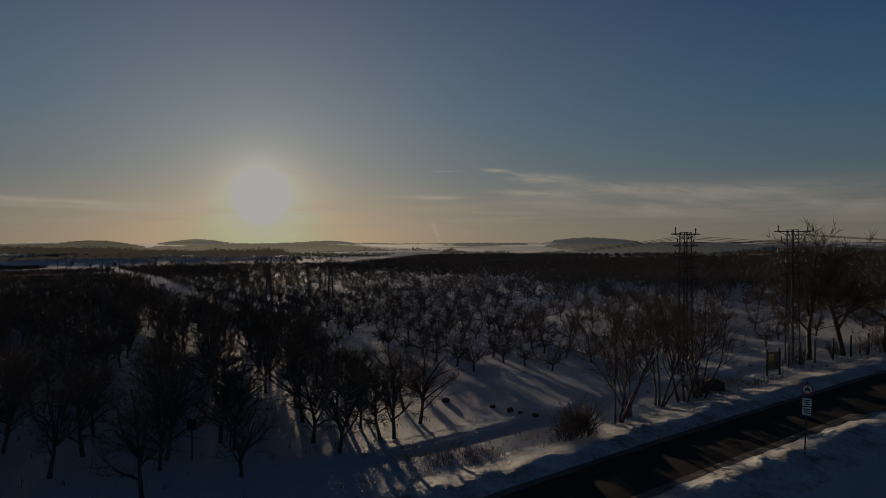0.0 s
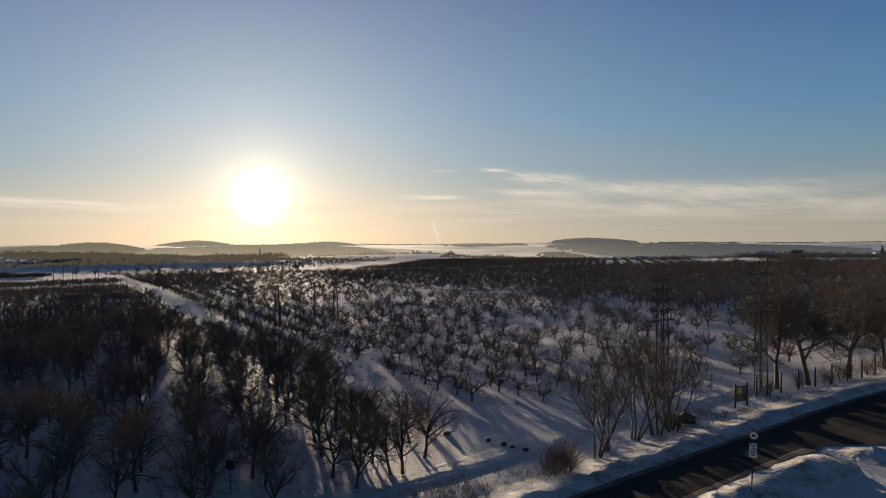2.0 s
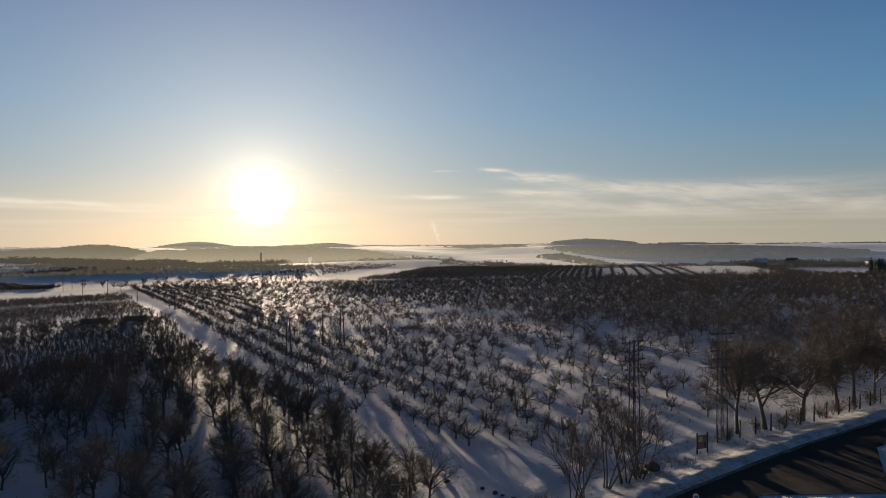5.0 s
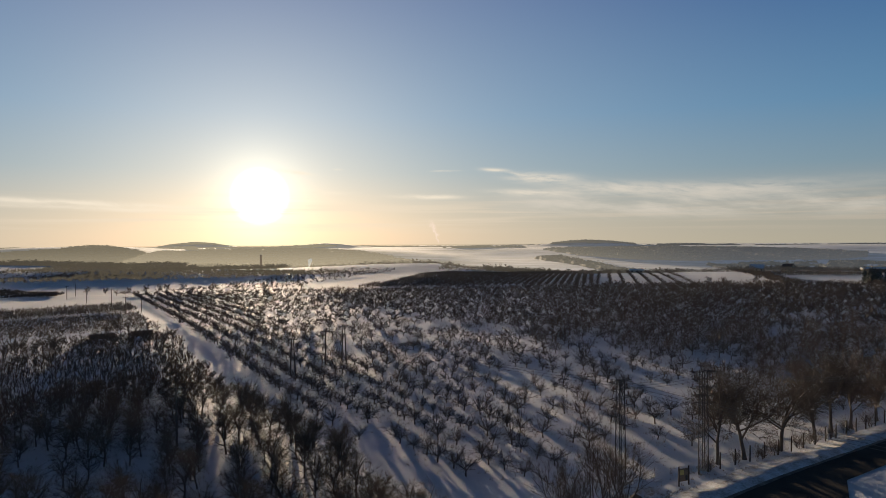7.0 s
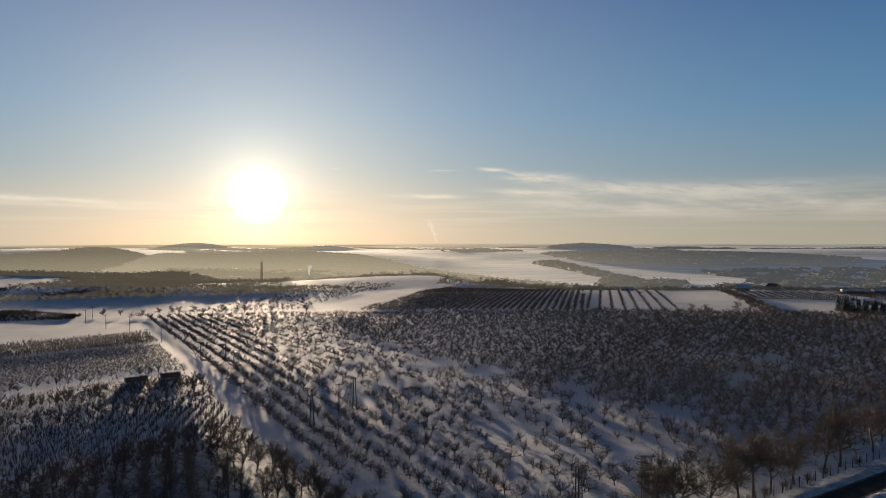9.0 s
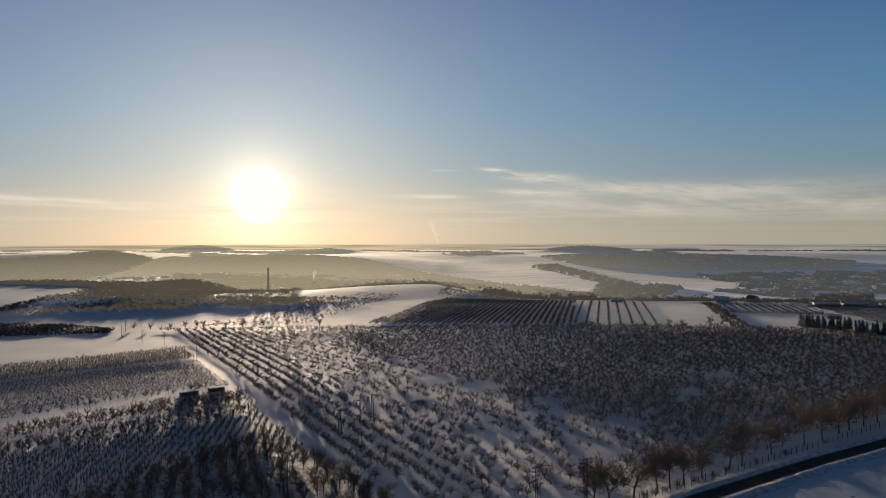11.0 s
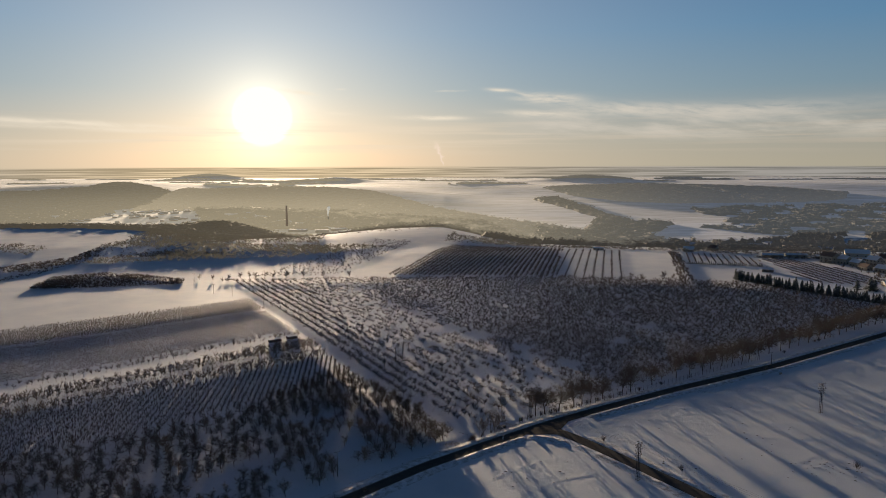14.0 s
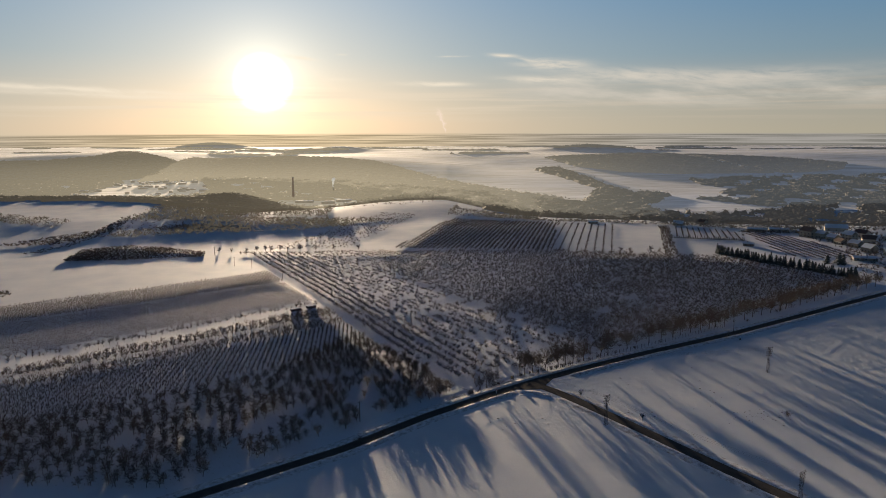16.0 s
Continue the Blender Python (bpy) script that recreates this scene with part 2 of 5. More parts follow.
SLUSH = material("brown_slush", [(0.35, (0.07, 0.058, 0.046)), (0.65, (0.22, 0.19, 0.16))], 0.8, 0.8, 6.0, 0.5)
STEEL = material("galvanised_steel", [(0.3, (0.025, 0.025, 0.025)), (0.7, (0.06, 0.06, 0.057))], 1.5, 0.8, 6.0, 0.1, 0.0)
CONCRETE = material("concrete", [(0.3, (0.22, 0.21, 0.2)), (0.7, (0.38, 0.37, 0.35))], 1.2, 0.85, 8.0, 0.3)
POLEGREY = material("weathered_pole", [(0.3, (0.06, 0.055, 0.05)), (0.7, (0.13, 0.12, 0.11))], 1.2, 0.85, 8.0, 0.2)
TILES = material("brown_roof_tiles", [(0.3, (0.07, 0.04, 0.03)), (0.7, (0.16, 0.10, 0.08))], 1.0, 0.85, 8.0, 0.3)
PORCELAIN = material("brown_porcelain", [(0.3, (0.06, 0.03, 0.02)), (0.7, (0.10, 0.05, 0.03))], 4.0, 0.7, 4.0, 0.0)
WOOD = material("weathered_boards", [(0.3, (0.10, 0.075, 0.055)), (0.7, (0.22, 0.165, 0.12))], 1.5, 0.85, 6.0, 0.4, stretch=(1, 1, 5))
DARKPOST = material("tarred_posts", [(0.3, (0.022, 0.018, 0.015)), (0.7, (0.06, 0.048, 0.038))], 2.0, 0.85, 6.0, 0.3, stretch=(1, 1, 0.3))
RUST = material("dark_cladding", [(0.3, (0.06, 0.035, 0.028)), (0.7, (0.13, 0.075, 0.055))], 1.5, 0.7, 5.0, 0.2)
PLASTER = material("plaster_wall", [(0.3, (0.22, 0.19, 0.15)), (0.7, (0.42, 0.38, 0.30))], 0.5, 0.85, 8.0, 0.2, spread=0.5)
GLASS = material("window_glass", [(0.3, (0.02, 0.022, 0.028)), (0.7, (0.04, 0.045, 0.05))], 1.0, 0.08, 4.0, 0.0)
WHITE = material("white_sign_paint", [(0.3, (0.68, 0.68, 0.68)), (0.7, (0.8, 0.8, 0.79))], 6.0, 0.4, 5.0, 0.0)
RED = material("red_sign_paint", [(0.3, (0.40, 0.02, 0.02)), (0.7, (0.52, 0.035, 0.03))], 6.0, 0.4, 5.0, 0.0)
BLACK = material("black_paint", [(0.3, (0.015, 0.015, 0.015)), (0.7, (0.03, 0.03, 0.03))], 6.0, 0.5, 5.0, 0.0)
YELLOW = material("yellow_board", [(0.3, (0.42, 0.33, 0.10)), (0.7, (0.55, 0.45, 0.16))], 3.0, 0.6, 5.0, 0.0)
DRYGRASS = material("dry_grass", [(0.3, (0.16, 0.11, 0.06)), (0.7, (0.33, 0.25, 0.14))], 3.0, 0.9, 5.0, 0.0)
WIRE = material("aluminium_wire", [(0.3, (0.10, 0.10, 0.095)), (0.7, (0.15, 0.15, 0.14))], 2.0, 0.7, 5.0, 0.0)
FENCEWIRE = material("fence_wire", [(0.3, (0.04, 0.04, 0.04)), (0.7, (0.07, 0.07, 0.07))], 2.0, 0.8, 5.0, 0.0)
BRICK = material("chimney_brick", [(0.3, (0.16, 0.10, 0.08)), (0.7, (0.28, 0.18, 0.14))], 0.4, 0.9, 8.0, 0.2)
# haze painted in as emission, weakest in NEARHAZE, strongest in FARTHERWOOD
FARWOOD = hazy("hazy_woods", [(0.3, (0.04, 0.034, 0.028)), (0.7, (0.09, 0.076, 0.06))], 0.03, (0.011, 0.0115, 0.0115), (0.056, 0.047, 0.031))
# walls and brick emit painted haze light, though nothing in them is lit
HAZEWALL = hazy("haze_glow_walls", [(0.3, (0.25, 0.22, 0.18)), (0.7, (0.42, 0.38, 0.32))], 0.05, (0.011, 0.0115, 0.0115), (0.05, 0.042, 0.028))
HAZEBRICK = hazy("haze_glow_brick", [(0.3, (0.16, 0.10, 0.08)), (0.7, (0.26, 0.17, 0.13))], 0.05, (0.011, 0.0115, 0.0115), (0.036, 0.029, 0.019))
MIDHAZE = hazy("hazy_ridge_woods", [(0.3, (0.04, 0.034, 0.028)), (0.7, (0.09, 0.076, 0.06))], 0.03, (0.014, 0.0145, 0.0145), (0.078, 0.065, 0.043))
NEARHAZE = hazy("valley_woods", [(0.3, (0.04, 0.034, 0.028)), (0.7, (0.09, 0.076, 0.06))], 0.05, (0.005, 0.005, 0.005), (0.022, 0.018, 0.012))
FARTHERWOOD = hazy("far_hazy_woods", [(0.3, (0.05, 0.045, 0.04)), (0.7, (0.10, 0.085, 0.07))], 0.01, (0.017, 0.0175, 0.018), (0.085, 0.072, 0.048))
MIDWOOD = material("winter_woods", [(0.3, (0.05, 0.039, 0.03)), (0.7, (0.11, 0.086, 0.066))], 0.1, 0.9, 8.0, 0.0)
# far snow with sunlit haze painted in as emission
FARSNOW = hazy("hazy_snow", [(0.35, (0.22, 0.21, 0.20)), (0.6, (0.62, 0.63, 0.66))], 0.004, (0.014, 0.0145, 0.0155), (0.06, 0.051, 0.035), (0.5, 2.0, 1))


# ---- mesh helpers ----
def mesh_object(name, verts, faces, mat, parent=None, label="", smooth=False):
    """One mesh object from arrays of corners and of faces that all have the same number of corners."""
    verts, faces = np.asarray(verts, dtype=np.float32), np.asarray(faces, dtype=np.int32)
    me = bpy.data.meshes.new(name)
    k = faces.shape[1]
    me.vertices.add(len(verts))
    me.vertices.foreach_set("co", verts.ravel())
    me.loops.add(faces.size)
    me.loops.foreach_set("vertex_index", faces.ravel())
    me.polygons.add(len(faces))
    me.polygons.foreach_set("loop_start", np.arange(0, faces.size, k, dtype=np.int32))
    me.polygons.foreach_set("use_smooth", np.full(len(faces), smooth))
    me.update(calc_edges=True)
    me.validate()
    me.materials.append(mat)
    ob = new(name, me)
    if parent:
        ob.parent = parent
    if label:
        ob["label"] = label
    return ob


def part(name, bm, mat, parent=None, label=""):
    me = bpy.data.meshes.new(name)
    bm.to_mesh(me)
    bm.free()
    me.materials.append(mat)
    ob = new(name, me)
    if parent:
        ob.parent = parent
    if label:
        ob["label"] = label
    return ob


def box(bm, x0, x1, y0, y1, z0, z1, bevel=0.0):
    g = bmesh.ops.create_cube(bm, size=1.0)
    bmesh.ops.scale(bm, verts=g["verts"], vec=(x1 - x0, y1 - y0, z1 - z0))
    bmesh.ops.translate(bm, verts=g["verts"], vec=((x0 + x1) / 2, (y0 + y1) / 2, (z0 + z1) / 2))
    if bevel:
        bmesh.ops.bevel(bm, geom=list({e for v in g["verts"] for e in v.link_edges}), offset=bevel, segments=1, affect="EDGES")
    return bm


def rod(bm, a, b, r0, r1=None, sides=6):
    """A closed tapering bar from a to b."""
    r1 = r0 if r1 is None else r1
    a, b = Vector(a), Vector(b)
    q = (b - a).to_track_quat("Z", "Y")
    rings = []
    for p, r in ((a, r0), (b, r1)):
        rings.append([bm.verts.new(p + q @ Vector((r * math.cos(t * math.tau / sides), r * math.sin(t * math.tau / sides), 0))) for t in range(sides)])
    for i in range(sides):
        j = (i + 1) % sides
        bm.faces.new((rings[0][i], rings[0][j], rings[1][j], rings[1][i]))
    bm.faces.new(list(reversed(rings[0])))
    bm.faces.new(rings[1])
    return bm


def prisms(segs, k=3):
    """Corners and triangles of open tapering bars; a bar of end width 0 ends in a point."""
    segs = np.asarray(segs, dtype=np.float64)
    p0, p1, r0, r1 = segs[:, 0:3], segs[:, 3:6], segs[:, 6], segs[:, 7]
    d = p1 - p0
    d /= np.linalg.norm(d, axis=1, keepdims=True) + 1e-9
    ref = np.where(np.abs(d[:, 2:3]) < 0.9, [[0.0, 0.0, 1.0]], [[1.0, 0.0, 0.0]])
    u = np.cross(d, ref)
    u /= np.linalg.norm(u, axis=1, keepdims=True)
    v = np.cross(d, u)
    ang = np.arange(k) * math.tau / k
    ring = np.cos(ang)[None, :, None] * u[:, None, :] + np.sin(ang)[None, :, None] * v[:, None, :]
    va = p0[:, None, :] + ring * r0[:, None, None]
    vb = p1[:, None, :] + ring * r1[:, None, None]
    verts = np.concatenate([va, vb], axis=1).reshape(-1, 3)
    i = np.arange(k)
    j = (i + 1) % k
    tri = np.concatenate([np.stack([i, j, j + k], 1), np.stack([i, j + k, i + k], 1)])
    faces = (np.arange(len(segs)) * 2 * k)[:, None, None] + tri[None]
    return verts, faces.reshape(-1, 3)


def slivers(segs):
    """Corners and triangles of fine twigs, one slim triangle each."""
    segs = np.asarray(segs, dtype=np.float64)
    p0, p1, r = segs[:, 0:3], segs[:, 3:6], segs[:, 6:7]
    side = np.cross(p1 - p0, np.random.RandomState(len(segs)).normal(size=p0.shape))
    side /= np.linalg.norm(side, axis=1, keepdims=True) + 1e-9
    verts = np.stack([p0 - side * r, p0 + side * r, p1], 1).reshape(-1, 3)
    return verts, np.arange(len(segs) * 3).reshape(-1, 3)


def joined(pieces):
    verts, faces, base = [], [], 0
    for v, f in pieces:
        verts.append(v)
        faces.append(f + base)
        base += len(v)
    return np.concatenate(verts), np.concatenate(faces)


def scattered(variants, places):
    """Copies of mesh variants at rows of x, y, z, turn, size, height, variant, as one set of corners and triangles."""
    out = []
    places = np.asarray(places, dtype=np.float64)
    for k, (v, f) in enumerate(variants):
        rows = places[places[:, 6].astype(int) == k]
        if not len(rows):
            continue
        c, s = np.cos(rows[:, 3]), np.sin(rows[:, 3])
        x = (v[None, :, 0] * c[:, None] - v[None, :, 1] * s[:, None]) * rows[:, 4:5] + rows[:, 0:1]
        y = (v[None, :, 0] * s[:, None] + v[None, :, 1] * c[:, None]) * rows[:, 4:5] + rows[:, 1:2]
        z = v[None, :, 2] * rows[:, 5:6] + rows[:, 2:3]
        vv = np.stack([x, y, z], 2).reshape(-1, 3)
        ff = (f[None] + (np.arange(len(rows)) * len(v))[:, None, None]).reshape(-1, 3)
        out.append((vv, ff))
    return joined(out)


# ---- the lie of the land ----
def smooth(a, b, x):
    t = np.clip((x - a) / (b - a), 0, 1)
    return t * t * (3 - 2 * t)


# rise, centre and spread of hills, knolls and hollows
HILLS = [(22, -1620, 2950, 380, 420), (-10, -2600, 2800, 500, 500), (7, -500, 2750, 300, 250), (-10, -1050, 2650, 180, 500), (-16, 150, 2500, 250, 500),
         (27, -640, 3850, 170, 200), (30, -1650, 4600, 220, 160), (30, 850, 3750, 260, 170), (22, -55, 985, 170, 230), (14, -720, 1800, 200, 160), (-15, -950, 3020, 270, 220)]


def land(x, y):
    """Height of the ground: level near by, falling to a river valley, then hills and a plain."""
    x, y = np.asarray(x, dtype=np.float64), np.asarray(y, dtype=np.float64)
    brow = np.interp(x, [-1500, -600, -300, 0, 120, 260, 420, 900, 2000], [900, 860, 640, 720, 620, 590, 530, 480, 500])
    down = smooth(brow, brow + np.interp(x, [-1000, 0, 400], [480, 480, 420]), y)
    foot = np.interp(x, [-3000, -1500, -500, 100, 500, 1000, 3000], [1900, 1800, 1700, 1550, 1500, 1700, 1700])
    up = smooth(foot, foot + np.interp(x, [-1500, -800, 0, 300, 800], [1000, 950, 950, 1400, 1600]), y)
    z = -52 * down + 44 * up
    fall = np.interp(x, [-250, -60, 60, 300], [0.0, 0.9, 1.0, 0.6])
    z = z - fall * np.interp(y, [200, 390, 570, 640, 760], [0.0, 1.6, 2.4, 6.0, 7.0]) * (1 - down)
    z += 1.6 * np.exp(-((x + 112) / 50) ** 2 - ((y - 178) / 75) ** 2)
    z -= 0.6 * np.exp(-((x - 2) / 45) ** 2 - ((y - 150) / 50) ** 2)
    # the farmland leans: it rises eastwards, less so south of the road
    lean = np.interp(y - 0.62 * x - 30, [-130, -8], [0.15, 1.0]) * np.interp(y, [450, 620], [1.0, 0.1])
    z += lean * np.interp(x, [0, 40, 120, 240, 500], [0.0, 0.95, 1.9, 4.2, 5.0])
    z += lean * np.interp(x, [-500, -200, -100, 0], [-5.6, -4.4, -1.7, 0.0]) * np.interp(y, [40, 180, 420], [0.1, 0.45, 1.03])
    for rise, cx, cy, wide, deep in HILLS:
        z += rise * np.exp(-((x - cx) / wide) ** 2 - ((y - cy) / deep) ** 2)
    z += 30 * np.exp(-((x + 400) / 85) ** 2 - ((y - 1060) / 120) ** 2) * smooth(760, 900, y)
    z += 4 * np.exp(-((x + 450) / 100) ** 2 - ((y - 920) / 100) ** 2)
    wave = np.sin(x / 310 + 1.3) * np.cos(y / 270) + 0.6 * np.sin(x / 130 + y / 170)
    z += wave * 2.5 * smooth(900, 1500, y)
    return z


def axis(stops):
    """Coordinates with steps that change from stop to stop."""
    out = []
    for (a, step), (b, _) in zip(stops[:-1], stops[1:]):
        out += list(np.arange(a, b - 1e-6, step))
    return np.array(out + [stops[-1][0]])


def sheet(name, xs, ys, mat, height=land, parent=None, drop=0.0):
    gx, gy = np.meshgrid(xs, ys)
    gz = height(gx, gy) - drop
    nx = len(xs)
    i = np.arange(len(ys) - 1)[:, None] * nx + np.arange(nx - 1)[None]
    i = i.ravel()
    return mesh_object(name, np.stack([gx, gy, gz], 2).reshape(-1, 3), np.stack([i, i + 1, i + nx + 1, i + nx], 1), mat, parent, smooth=True)


XS = axis([(-4800, 150), (-2400, 40), (-600, 15), (-300, 7), (330, 15), (600, 40), (2400, 150), (4800, 0)])
YS = axis([(-2400, 200), (-400, 20), (-60, 7), (430, 15), (1150, 20), (3700, 50), (4740, 0)])
ground = sheet("ground", XS, YS, SNOW)
# rows past 1149 m take the snow with painted haze
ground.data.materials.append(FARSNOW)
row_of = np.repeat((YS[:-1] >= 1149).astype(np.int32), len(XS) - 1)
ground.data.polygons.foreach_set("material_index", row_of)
tagged(ground, "wide snow-covered farmland falling to a hazy valley and plain", "ground", kind="structure")

# ---- roads ----
def along(points, step):
    """Evenly spaced points and headings on a smooth line through the given points."""
    p = np.array(points, dtype=np.float64)
    t = np.concatenate([[0], np.cumsum(np.linalg.norm(np.diff(p, axis=0), axis=1))])
    s = np.arange(0, t[-1], step)
    q = np.stack([np.interp(s, t, p[:, 0]), np.interp(s, t, p[:, 1])], 1)
    w = max(3, int(12 / step) | 1)
    pad = np.concatenate([np.repeat(q[:1], w // 2, 0), q, np.repeat(q[-1:], w // 2, 0)])
    q = np.stack([np.convolve(pad[:, i], np.ones(w) / w, "valid") for i in (0, 1)], 1)
    d = np.gradient(q, axis=0)
    return q, d / np.linalg.norm(d, axis=1, keepdims=True)


def lane(name, points, profile, mat, step=1.5, rough=0.0, seed=1, lift=0.0):
    """A strip along a line; profile: pairs of distance to the left of the line, and height."""
    q, d = along(points, step)
    left = np.stack([-d[:, 1], d[:, 0]], 1)
    rng = np.random.RandomState(seed)
    rows = []
    run = np.arange(len(q)) * step
    ease = np.clip(np.minimum(run, run[::-1]) / 4.0, 0, 1)
    for off, h in profile:
        wob = rng.normal(size=len(q)) * rough
        wob = np.convolve(np.pad(wob, 1, mode="edge"), [0.25, 0.5, 0.25], "valid")
        xy = q + left * (off + wob * 0.8)[:, None]
        z = np.maximum(h + wob * (1.0 if h > 0.15 else 0.12), h * 0.3) + lift
        z = z * ease - 0.08 * (1 - ease)
        rows.append(np.stack([xy[:, 0], xy[:, 1], z + land(xy[:, 0], xy[:, 1])], 1))
    k, n = len(rows), len(q)
    verts = np.stack(rows, 1).reshape(-1, 3)
    i = (np.arange(n - 1)[:, None] * k + np.arange(k - 1)[None]).ravel()
    return mesh_object(name, verts, np.stack([i + k, i + k + 1, i + 1, i], 1), mat, smooth=True)


ROAD = [(-330, -232), (-79, -38), (-39, -8), (-8, 22), (12, 37.5), (29.5, 50), (40, 57.2), (62, 71), (101, 94), (160, 125), (230, 167), (300, 211), (420, 288)]
SIDE = [(37, 53), (44, 46), (52, 35.5), (67, 14), (93, -25), (120, -62), (190, -160), (260, -260)]
road = lane("road", ROAD, [(2.6, 0.04), (1.3, 0.07), (0, 0.09), (-1.3, 0.07), (-2.6, 0.04)], ASPHALT, 2.0)
tagged(road, "dark wet asphalt country road cleared of snow", "road", kind="structure")
side_road = lane("side_road", SIDE, [(2.6, 0.036), (0, 0.086), (-2.6, 0.036)], ASPHALT, 2.0, lift=0.004)
tagged(side_road, "dark asphalt side road joining between snowy fields", "road", kind="structure")
apron = bmesh.new()
for tri in (((29, 46.5), (40, 46), (47, 58.5), (41, 57), (33, 51.5)),):
    apron.faces.new([apron.verts.new((x, y, float(land(x, y)) + 0.06)) for x, y in tri])
tagged(part("road_apron", apron, ASPHALT), "dark asphalt mouth of the side road", "road", kind="structure")
bank = [(0.0, 0.03), (0.35, 0.10), (0.8, 0.24), (1.3, 0.36), (1.8, 0.38), (2.5, 0.26), (3.3, 0.14), (4.4, -0.05)]


def shifted(profile, start, sign):
    return [(sign * (start + a), h) for a, h in (profile if sign < 0 else profile[::-1])]


for sign, line, k in ((1, ROAD, 0), (-1, [*ROAD[:6]], 1), (-1, [(52, 65), *ROAD[7:]], 2)):
    edge = [(sign * a, h) for a, h in ((2.0, 0.062), (2.5, 0.075), (2.95, 0.05))]
    tagged(lane("road_slush", line, edge if sign < 0 else edge[::-1], SLUSH, 0.8, 0.05, 23 + k, 0.004), "brown frozen slush along the edge of the asphalt", "slush", kind="structure")
tagged(lane("snow_bank", ROAD, shifted(bank, 2.25, 1), BANK, 0.45, 0.10, 3), "ploughed grey-white snow bank along the road", "snow bank", kind="structure")
SOUTHW = [(-330, -232), (-79, -38), (-39, -8), (-8, 22), (12, 37.5), (28, 48.6)]
SOUTHE = [(52, 65), (62, 71), (101, 94), (160, 125), (230, 167), (300, 211), (420, 288)]
tagged(lane("snow_bank", SOUTHW, shifted(bank, 2.25, -1), BANK, 0.45, 0.10, 4), "ploughed snow bank between road and white field", "snow bank", kind="structure")
tagged(lane("snow_bank", SOUTHE, shifted(bank, 2.25, -1), BANK, 0.45, 0.10, 5), "ploughed snow bank along the field edge", "snow bank", kind="structure")
low = [(a, h * 0.55) for a, h in bank]
tagged(lane("snow_bank", [(46.5, 43), *SIDE[2:]], shifted(low, 2.4, 1), BANK, 0.8, 0.1, 6), "low snow bank beside the side road", "snow bank", kind="structure")
tagged(lane("snow_bank", [(47.5, 41), *SIDE[2:]], shifted(low, 2.4, -1), BANK, 0.8, 0.1, 7), "low snow bank beside the side road", "snow bank", kind="structure")
tagged(lane("snow_bank", [(27, 45.3), (31, 46.6), (36, 46.2), (40, 43.5), (46, 36.5)], shifted(bank, 0.2, -1), BANK, 0.6, 0.13, 8), "rounded snow bank at the road junction", "snow bank", kind="structure")
# the farm track beside the orchard, and wheel ruts
TRACK = [(-198, 408), (-130, 280), (-92, 208), (-48, 129), (-29, 94), (-12, 66), (2, 45)]
track = lane("farm_track", TRACK, [(2.4, 0.012), (1.3, 0.05), (0.9, 0.018), (0, 0.07), (-0.9, 0.018), (-1.3, 0.05), (-2.4, 0.012)], SNOW, 1.2, 0.02, 9, 0.03)
path = lane("trodden_path", [(-14, 33), (-4, 40), (4, 45.5), (12, 52), (19, 57.5), (27, 61.5), (34, 68)], [(1.5, 0.0), (1.0, 0.10), (0.7, 0.03), (0.35, 0.11), (0, 0.09), (-0.35, 0.11), (-0.7, 0.03), (-1.0, 0.10), (-1.5, 0.0)], SNOW, 0.5, 0.03, 19, 0.01)
tagged(path, "trodden snow path with ruts across the verge", "path", kind="structure")
tagged(track, "snowy farm track with wheel ruts beside the orchard", "track", kind="structure")

for k, line in enumerate(([(-430, 262), (-330, 300), (-240, 352), (-205, 385)], [(-420, 230), (-330, 262), (-250, 300), (-170, 352)], [(-395, 330), (-340, 290), (-312, 262), (-300, 228)],
                          [(66, 62), (106, 53), (130, 55), (162, 58), (240, 84), (330, 118)], [(62, 50), (130, 40), (220, 50), (330, 60)],
                          [(10, 20), (18, 30), (30, 38), (38, 41)], [(4, 4), (18, 15), (30, 24), (42, 27)], [(8, -14), (24, 4), (40, 13), (50, 14)], [(155, 48), (123, 26), (103, 11), (92, -14)], [(190, 120), (150, 88), (118, 70), (84, 62)], [(230, 130), (190, 90), (160, 74), (120, 66)])):
    rut = lane("wheel_ruts", line, [(1.2, -0.01), (1.0, 0.022), (0.8, 0.006), (0.6, 0.018), (-0.6, 0.018), (-0.8, 0.006), (-1.0, 0.022), (-1.2, -0.01)], SNOW, 2.0, 0.004, 70 + k)
    tagged(rut, "shallow wheel ruts across a snowy field", "ruts", kind="structure")

# ---- trees ----
def bent(rng, d, amount):
    d = d + rng.normal(size=3) * amount
    return d / np.linalg.norm(d)


